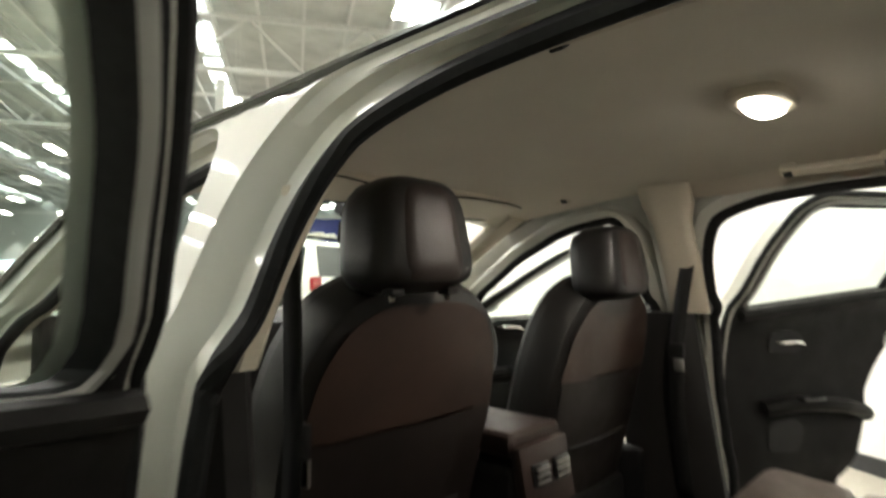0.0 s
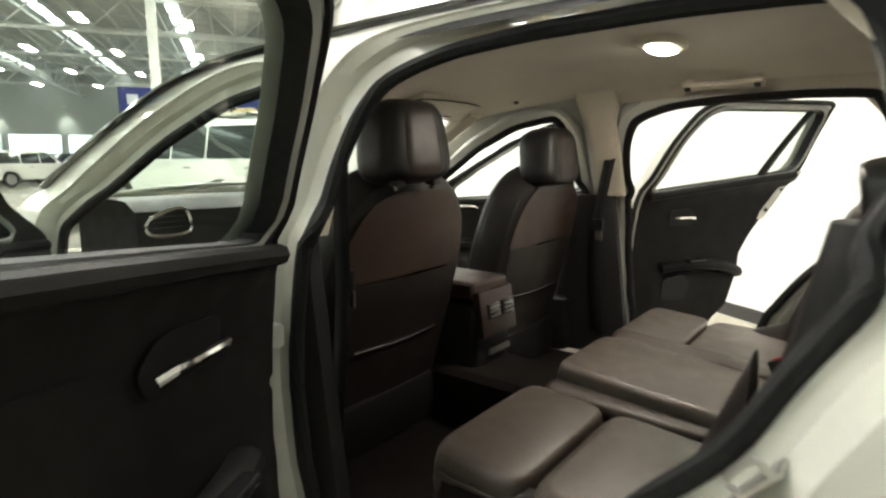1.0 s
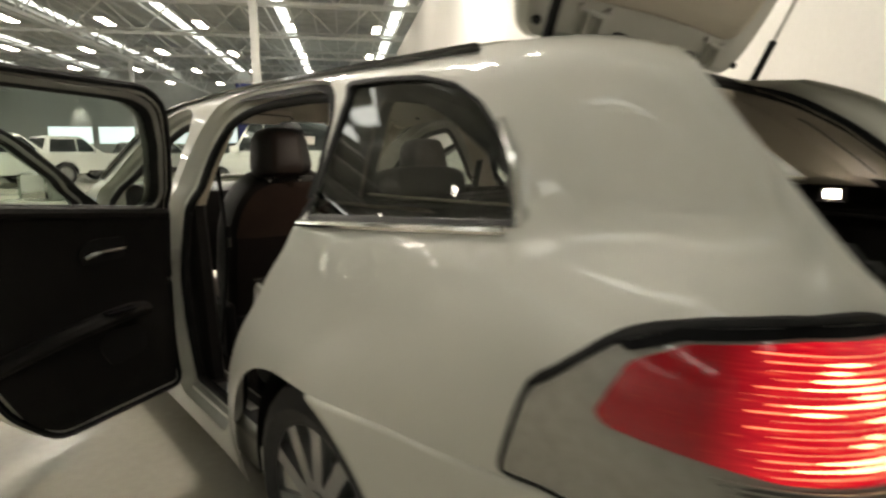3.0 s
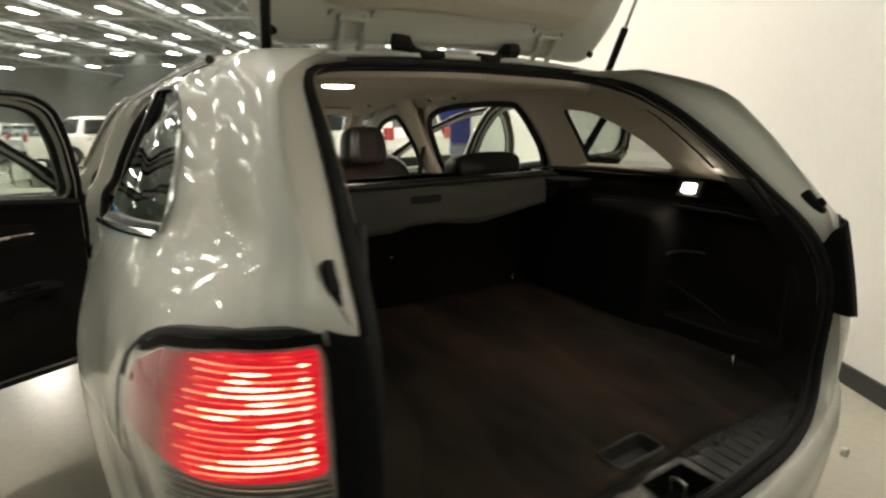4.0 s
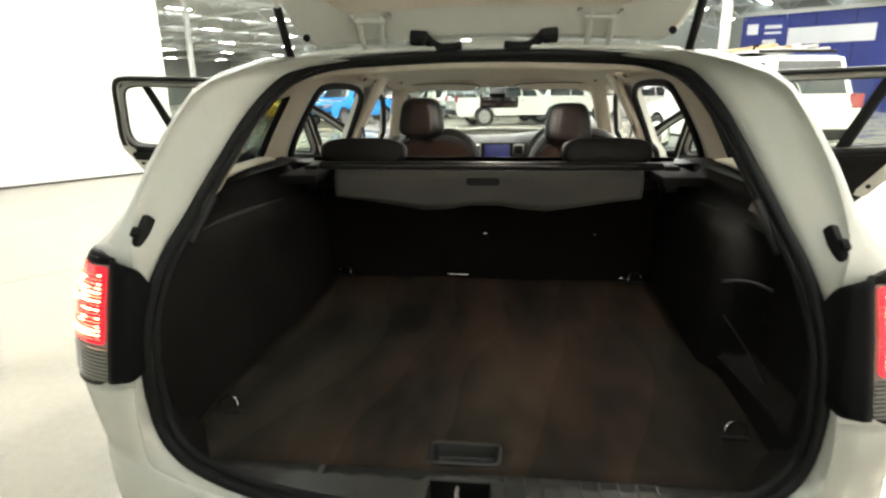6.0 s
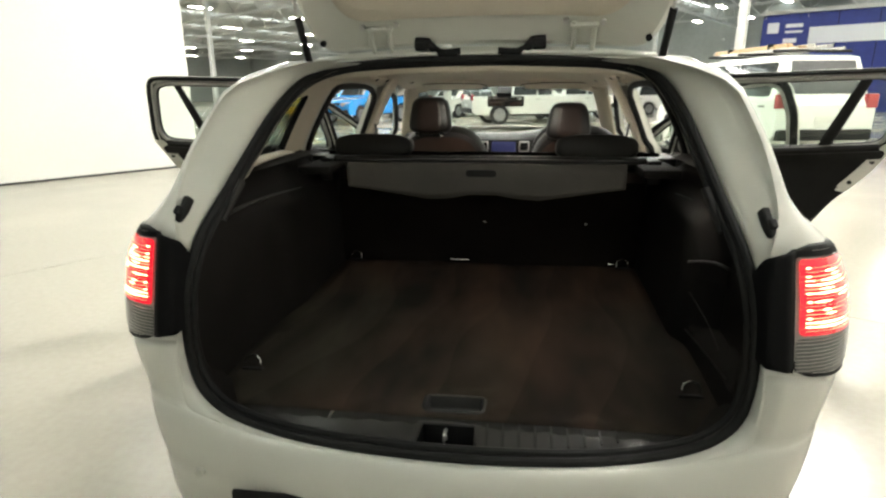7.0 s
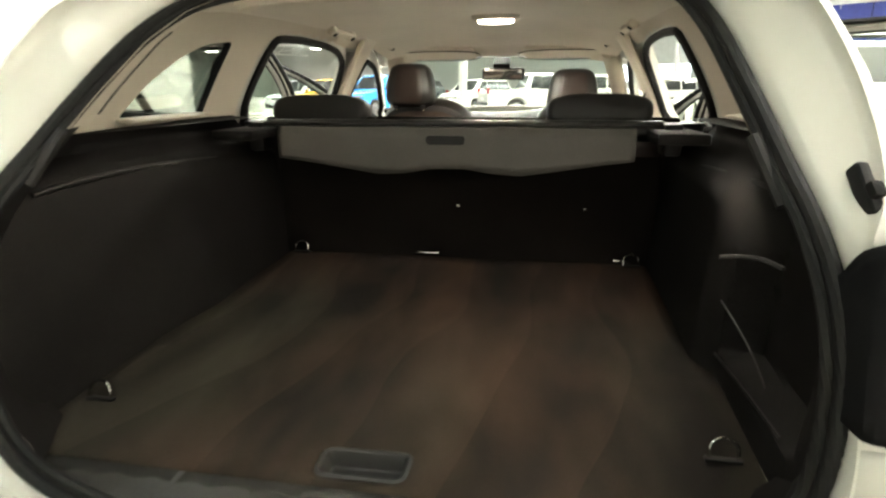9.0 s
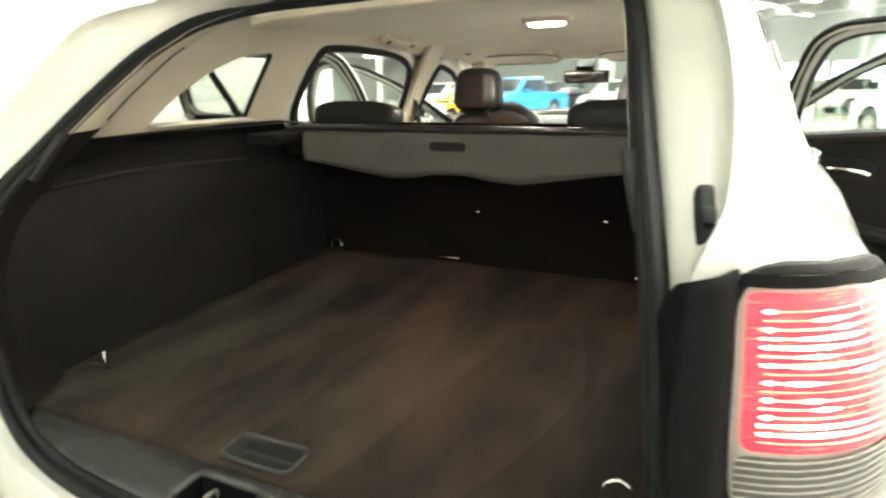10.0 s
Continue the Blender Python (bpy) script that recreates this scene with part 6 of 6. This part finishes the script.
    if not rear_one:
        mm = Matrix.Translation(fn(0.20, 1.06, 0.13)) @ pose(0, 0, 0, 0, 0, sx * alpha)
        mi = finish("door_mirror", boxed(0.20, 0.10, 0.15, mm, 0.035, 3), "paint", ob, "white door mirror")
        finish("mirror_glass", boxed(0.17, 0.004, 0.12, mm @ Matrix.Translation((0, -0.051, 0)), 0.01), "chrome", mi)
    else:
        edge = [(0.825, 0.885), (0.905, 0.985), (0.985, 1.125), (0.935, 1.12), (0.855, 1.0), (0.775, 0.895)]
        finish("shut_panel", sheet(lambda d, z: fn(d, z, -0.0735), rounded(edge, 0.01, 2), step=0.05, flip=fl), "paint_in", ob, "white painted shut edge", smooth=60)
        for d, z in ((0.905, 1.035), (0.835, 0.935)):
            bm = bmesh.new()
            n = (fn(d, z, -0.08) - fn(d, z, -0.07)).normalized()
            cylinder(bm, Matrix.Translation(fn(d, z, -0.075)) @ Vector((0, 0, 1)).rotation_difference(n).to_matrix().to_4x4(), 0.010, 0.008, 14)
            finish("rubber_plug", bm, "rubber", ob)
    # check strap and hinges
    for z in (0.50, 0.85):
        finish("hinge", boxed(0.035, 0.07, 0.045, Matrix.Translation((sx * (hx - 0.03), hy + 0.0, z)), 0.008), "paint_in", ob)
    finish("check_strap", tube([(sx * (hx - 0.09), hy + 0.02, 0.64), fn(0.05, 0.64, -0.03)], 0.010, 6), "black", ob)
    return ob


for sx in (-1, 1):
    door(sx, (0.93, 2.14), 63, True)
    door(sx, (0.905, 3.33), 58, False)

# ---- tailgate, raised ----
gate = thing("tailgate", "raised white tailgate with beige inner trim", "")
gate.parent = car
GA = radians(62)


def gate_at(x, l, off=0.0):
    """x across, l metres from the hinge line, off towards the gate's inner side."""
    crown = 0.03 * (1 - (x / 0.6) ** 2)
    return Vector((x, 0.775 - math.cos(GA) * l - math.sin(GA) * off, 1.462 + crown * (1 - l * 0.5) + math.sin(GA) * l - math.cos(GA) * off))


GATE = rounded([(-0.52, 0.0), (0.52, 0.0), (0.575, 0.12), (0.60, 0.40), (0.64, 0.85), (0.60, 1.06), (-0.60, 1.06), (-0.64, 0.85), (-0.60, 0.40), (-0.575, 0.12)], 0.06, 4)
GATE = [tuple(p) for p in resampled(GATE, 0.05)]
finish("gate_skin", sheet(lambda x, l: gate_at(x, l, -0.045), GATE, step=0.08), "paint", gate, "white outer skin", smooth=50)
TRIM = rounded([(-0.40, 0.10), (0.40, 0.10), (0.465, 0.17), (0.50, 0.40), (0.53, 0.92), (-0.53, 0.92), (-0.50, 0.40), (-0.465, 0.17)], 0.07, 5)
finish("gate_inner", sheet(lambda x, l: gate_at(x, l, 0.0), inset(GATE, 0.02), [inset(TRIM, 0.01)], step=0.06, flip=True), "paint_in", gate, "white inner pressing", smooth=50)
finish("gate_edge", ring(gate_at, GATE, ((0.0, -0.045), (-0.004, -0.03), (0.006, -0.008), (0.02, 0.0))), "paint_in", gate)
tr = finish("gate_trim", ring(gate_at, [tuple(p) for p in resampled(TRIM, 0.04)], ((0.0, -0.002), (0.004, 0.010), (0.02, 0.016), (0.05, 0.018))), "beige", gate, "beige inner trim")
finish("trim_face", sheet(lambda x, l: gate_at(x, l, 0.018), inset(TRIM, 0.045), step=0.08, flip=True), "beige", tr, smooth=50)
for s in (-1, 1):
    hinge = thing("gate_hinge", "", "")
    hinge.parent = gate
    for dx in (-0.03, 0.03):
        finish("hinge_arm", tube([gate_at(s * 0.32 + dx, 0.085, 0.008), gate_at(s * 0.32 + dx, 0.03, 0.014), (s * 0.32 + dx, 0.79, 1.472)], 0.008, 6), "paint_in", hinge)
    finish("hinge_plate", boxed(0.085, 0.03, 0.012, Matrix.Translation(gate_at(s * 0.32, 0.075, 0.006)) @ pose(0, 0, 0, 28, 0, 0), 0.004), "paint_in", hinge)
    for dx in (-0.055, 0.055):
        bm = bmesh.new()
        cylinder(bm, Matrix.Translation(gate_at(s * 0.32 + dx, 0.085, 0.006)) @ pose(0, 0, 0, 28 + 90, 0, 0), 0.009, 0.012, 12)
        finish("bolt", bm, "satin", hinge)
    # cable sleeves between roof and gate
    pts = [gate_at(s * 0.205, 0.022, 0.014), gate_at(s * 0.165, 0.020, 0.020), gate_at(s * 0.145, 0.004, 0.024), (s * 0.115, 0.738, 1.470), (s * 0.06, 0.742, 1.474)]
    finish("cable_sleeve", tube(smooth_path(pts, 5), [0.021] * 6 + [0.014] * 15, 10), "rubber", gate, "black rubber cable sleeve")
    # gas strut
    lo, hi_ = Vector((s * 0.545, 0.712, 1.418)), gate_at(s * 0.585, 0.60, 0.02)
    mid = lo.lerp(hi_, 0.28)
    st = finish("gas_strut", tube([lo, mid], 0.0115, 10), "black", gate, "black gas strut")
    finish("rod", tube([mid, hi_], 0.0055, 8), "satin", st)
    bm = bmesh.new()
    cylinder(bm, Matrix.Translation(gate_at(s * 0.515, 0.045, 0.004)) @ pose(0, 0, 0, 118, 0, 0), 0.010, 0.012, 12)
    finish("buffer", bm, "rubber", gate)
# roof edge gutter under the hinge line
finish("roof_gutter", grid(lambda s, t: Vector(((2 * s - 1) * 0.55, 0.735 + 0.06 * t, 1.437 + 0.03 * t + 0.028 * (1 - (2 * s - 1) ** 2))), 20, 3), "paint_in", car)

# ---- parked vehicles in the hall ----
KINDS = {
    # length, width, height, wheelbase, front overhang, wheel radius, belt height, side outline of the cabin
    "suv": dict(L=4.7, W=1.86, wb=2.75, fo=0.92, r=0.36, sill=0.30, belt=1.05, nose=1.02, top=1.72, cabin=[(0.95, 0.0), (1.75, 1.0), (4.15, 1.0), (4.58, 0.0)], bed=None),
    "ute": dict(L=5.35, W=1.86, wb=3.22, fo=0.90, r=0.40, sill=0.42, belt=1.15, nose=1.12, top=1.84, cabin=[(1.35, 0.0), (2.15, 1.0), (3.45, 1.0), (3.72, 0.0)], bed=3.75),
    "tall": dict(L=4.9, W=1.9, wb=2.8, fo=0.9, r=0.40, sill=0.40, belt=1.18, nose=1.10, top=1.95, cabin=[(1.15, 0.0), (1.85, 1.0), (4.6, 1.0), (4.82, 0.0)], bed=None),
}


def vehicle(style, paint, label, m, group="parked vehicles", racks=False):
    """A parked vehicle; its nose points along +y of m, the origin under its middle."""
    k = KINDS[style]
    L, W, hw, r = k["L"], k["W"], k["W"] / 2, k["r"]
    car = thing("parked_" + ("pickup" if style == "ute" else "car"), label, "pickup" if style == "ute" else "car", group, m=m)
    f1, f2 = k["fo"], k["fo"] + k["wb"]
    belt, sill, nose = k["belt"], k["sill"], k["nose"]

    def arch(c, up):
        return [(c + (r + 0.07) * math.cos(t), r + (r + 0.07) * math.sin(t)) for t in np.linspace(math.pi, 0, 9)]

    low = [(0.02, sill + 0.12), (0.15, sill)] + arch(f1, 1) + arch(f2, 1) + [(L - 0.15, sill), (L - 0.02, sill + 0.14)]
    high = [(L, belt - 0.12), (L - 0.06, belt - 0.02), (L - 0.3, belt)] + ([(k["bed"], belt)] if k["bed"] else []) + [(k["cabin"][0][0], belt), (0.35, nose - 0.06), (0.06, nose - 0.22), (0.0, nose - 0.4)]
    outline = rounded([p for p in low if p[1] >= 0.2] + high, 0.05, 2)

    def side(sx):
        def fn(s, z):
            x = hw - 0.05 * max(0.0, (z - 0.75)) ** 1.5 - 0.10 * max(0.0, 0.5 - s) ** 1.5 - 0.12 * max(0.0, s - L + 0.35) ** 1.5 - 0.06 * max(0, 0.55 - z)
            return Vector((sx * x, L / 2 - s, z))
        return fn

    for sx in (-1, 1):
        finish("body_side", sheet(side(sx), outline, step=0.22, edge_step=0.12, flip=sx > 0), paint, car, smooth=40)
    # top skin from the nose over the bonnet and the tail
    bm = bmesh.new()
    prof = [(0.02, sill + 0.12), (0.0, nose - 0.4), (0.06, nose - 0.22), (0.35, nose - 0.06), (k["cabin"][0][0], belt), (L - 0.3, belt), (L - 0.06, belt - 0.02), (L, belt - 0.12), (L - 0.02, sill + 0.14), (L - 0.15, sill), (0.15, sill)]
    rows = []
    for s, z in prof:
        rows.append([bm.verts.new(Vector((side(1)(s, z).x * u, L / 2 - s + (0.05 * (1 - u * u) if s < 0.1 else 0), z + (0.03 * (1 - u * u) if z > 0.8 else 0)))) for u in np.linspace(-1, 1, 7)])
    for a, b in zip(rows, rows[1:] + rows[:1]):
        for j in range(6):
            bm.faces.new((a[j], a[j + 1], b[j + 1], b[j]))
    bmesh.ops.recalc_face_normals(bm, faces=bm.faces[:])
    finish("body", bm, paint, car, smooth=30)
    # cabin with real openings' panes set proud
    top = k["top"]
    c0, c1, c2, c3 = [p[0] for p in k["cabin"]]

    def cab(s, z):
        f = (z - belt) / (top - belt)
        return hw - 0.07 - 0.16 * f

    secs = []
    for f in (0.0, 0.4, 0.8, 0.95, 1.0):
        z = belt + (top - belt) * f
        s0, s1 = c0 + (c1 - c0) * f, c3 + (c2 - c3) * f
        w = cab(0, z) - (0.06 if f == 1 else 0)
        inset = 0.08 if f == 1 else 0
        ring = [(x, L / 2 - s, z) for x, s in ((-w, s0 + inset + 0.06), (-w + 0.1, s0 + inset), (w - 0.1, s0 + inset), (w, s0 + inset + 0.06), (w, s1 - inset - 0.06), (w - 0.1, s1 - inset), (-w + 0.1, s1 - inset), (-w, s1 - inset - 0.06))]
        secs.append(ring)
    finish("cabin", loft(secs), paint, car, smooth=50)
    for sx in (-1, 1):
        n = 2 if style == "ute" else 3
        s_lo = [c0 + 0.30, (c0 + c3) / 2 - 0.05, c3 - 0.12] if n == 2 else [c0 + 0.30, c0 + 1.25, c0 + 2.2, c3 - 0.2]
        for i in range(len(s_lo) - 1):
            a, b = s_lo[i], s_lo[i + 1] - 0.06
            za, zb = belt + 0.05, top - 0.12
            fa = (zb - belt) / (top - belt)
            ta = max(a, c0 + (c1 - c0) * fa + 0.12)
            tb = min(b, c3 + (c2 - c3) * fa - 0.10)
            pts = [(a, za), (b, za), (tb, zb), (ta, zb)]
            bm = slab(rounded(pts, 0.05, 2), 0.012)
            for v in bm.verts:
                s, z, off = v.co.x, v.co.y, v.co.z
                v.co = Vector((sx * (cab(s, z) + off), L / 2 - s, z))
            bmesh.ops.recalc_face_normals(bm, faces=bm.faces[:])
            finish("window", bm, "car_glass", car, smooth=0)
    for s_a, s_b, d, name in ((c0, c1, -1, "windscreen"), (c3, c2, 1, "rear_window")):
        fa, fb = 0.12, 0.86
        bm = bmesh.new()
        pts = []
        for f, w in ((fa, hw - 0.28), (fb, hw - 0.36)):
            s, z = s_a + (s_b - s_a) * f + d * 0.012, belt + (top - belt) * f + 0.006
            pts += [(-w, L / 2 - s, z), (w, L / 2 - s, z)]
        v = [bm.verts.new(p) for p in (pts[0], pts[1], pts[3], pts[2])]
        bm.faces.new(v)
        bmesh.ops.recalc_face_normals(bm, faces=bm.faces[:])
        finish(name, bm, "car_glass", car, smooth=0, solid=0.008)
    # lamps, grille, bumpers, mirrors, handles, plate
    for sx in (-1, 1):
        finish("headlamp", boxed(0.40, 0.16, 0.16, Matrix.Translation((sx * (hw - 0.26), L / 2 - 0.10, nose - 0.26)) @ pose(0, 0, 0, 0, 0, -sx * 18), 0.03), "lens_clear", car)
        finish("tail_lamp", boxed(0.22, 0.10, 0.26, Matrix.Translation((sx * (hw - 0.115), -L / 2 + 0.03, belt - 0.03)), 0.03), "car_red", car)
        finish("mirror", boxed(0.22, 0.10, 0.17, Matrix.Translation((sx * (hw + 0.08), L / 2 - c0 - 0.45, belt + 0.08)), 0.03), paint, car)
        for s in ((c0 + c3) / 2 - 0.1, c3 - 0.35):
            finish("door_handle", boxed(0.025, 0.18, 0.03, Matrix.Translation((sx * (hw - 0.005), L / 2 - s, belt - 0.12)), 0.008), "black", car)
        finish("side_step", boxed(0.12, k["wb"] - 2 * r - 0.1, 0.07, Matrix.Translation((sx * (hw - 0.06), L / 2 - (f1 + f2) / 2, sill - 0.02)), 0.02), "black", car)
    finish("grille", boxed(0.86, 0.06, 0.26, Matrix.Translation((0, L / 2 - 0.02, nose - 0.33)), 0.03), "gloss_black", car)
    finish("front_bumper", boxed(W - 0.16, 0.14, 0.24, Matrix.Translation((0, L / 2 - 0.05, sill + 0.12)), 0.04), "black", car)
    finish("rear_bumper", boxed(W - 0.14, 0.16, 0.2, Matrix.Translation((0, -L / 2 + 0.02, sill + 0.16)), 0.04), "black", car)
    finish("number_plate", boxed(0.37, 0.012, 0.12, Matrix.Translation((0, -L / 2 - 0.004, belt - 0.35))), "number", car, smooth=0)
    for s in (f1, f2):
        for sx in (-1, 1):
            mw = Matrix.Translation((sx * (hw - 0.12), L / 2 - s, r)) @ pose(0, 0, 0, 0, 90, 0)
            finish("tyre", wheel_tyre(mw, r, 0.24), "tyre", car)
            finish("rim", wheel_rim(mw, r * 0.64, 0.25, 6), "alloy" if not racks else "satin", car)
    if racks:
        for s in np.linspace(c1 + 0.2, c2 - 0.3, 3):
            finish("roof_bar", tube([(-hw + 0.2, L / 2 - s, top + 0.08), (hw - 0.2, L / 2 - s, top + 0.08)], 0.025, 8), "black", car)
        for x in (-0.45, 0.0, 0.45):
            finish("rack_rail", tube([(x, L / 2 - c1 - 0.1, top + 0.12), (x, L / 2 - c2 + 0.1, top + 0.12)], 0.022, 8), "satin", car)
    return car


def parked(x, y, heading):
    return Matrix.Translation((x, y, 0)) @ pose(0, 0, 0, 0, 0, heading)


vehicle("ute", "car_white", "white lifted dual-cab pickup parked broadside in the hall", parked(0.1, 24.8, -70.0))
vehicle("tall", "car_white", "tall white wagon with a laden roof rack, tail towards the bay", parked(4.92, 12.47, 12.0), racks=True)
vehicle("ute", "car_white", "white pickup parked broadside behind another", parked(2.5, 28.3, -70.0))
vehicle("suv", "car_white", "white wagon at the head of the far row", parked(8.0, 34.8, -70.0))
vehicle("ute", "car_azure", "bright blue pickup in the parked row", parked(-7.2, 25.5, 160.0))
vehicle("suv", "car_yellow", "yellow small wagon in the parked row", parked(-10.0, 27.0, 160.0))
vehicle("suv", "car_white", "white wagon parked behind the pickup", parked(-3.5, 31.5, 150.0))
for i, (x, y, h, kind, col) in enumerate(((12.6, 33.6, 110, "suv", "dark"), (14.0, 36.0, 120, "ute", "dark"), (17.0, 40.0, 120, "suv", "silver"), (20.5, 42.0, 120, "suv", "dark"),
                                         (3.2, 36.0, 150, "suv", "silver"), (-0.3, 35.5, 150, "ute", "dark"), (-7.5, 33.0, 155, "suv", "dark"), (-12.5, 29.5, 160, "suv", "silver"),
                                         (23.5, 45.0, 125, "suv", "white"), (9.0, 40.5, 120, "suv", "white"), (12.5, 43.5, 120, "suv", "dark"))):
    vehicle(kind, "car_" + col, "%s vehicle in the far parked rows" % {"dark": "black", "silver": "silver", "white": "white"}[col], parked(x, y, h))

# planks and a ladder strapped on the wagon's rack
mr = parked(4.92, 12.47, 12.0)
timber = thing("timber_bundle", "pale timber planks strapped on the wagon's roof rack", "timber", m=mr)
for k, (x, z, l) in enumerate(((-0.30, 2.125, 2.6), (-0.16, 2.125, 2.4), (-0.02, 2.125, 2.7), (-0.22, 2.170, 2.5), (-0.08, 2.170, 2.2))):
    finish("plank", boxed(0.13, l, 0.04, Matrix.Translation((x, -0.35 + 0.04 * k, z)), 0.004), "timber", timber)
for y in (-1.1, 0.3):
    finish("strap", boxed(0.46, 0.04, 0.10, Matrix.Translation((-0.16, y, 2.15)), 0.004), "rubber", timber)
ladder = thing("ladder", "dark folded ladder lying on the wagon's roof rack", "ladder", m=mr)
for x in (0.18, 0.52):
    finish("stile", boxed(0.03, 2.6, 0.07, Matrix.Translation((x, -0.35, 2.14)), 0.006), "satin", ladder)
for k in range(8):
    finish("rung", tube([(0.18, -1.5 + 0.32 * k, 2.14), (0.52, -1.5 + 0.32 * k, 2.14)], 0.016, 8), "satin", ladder)
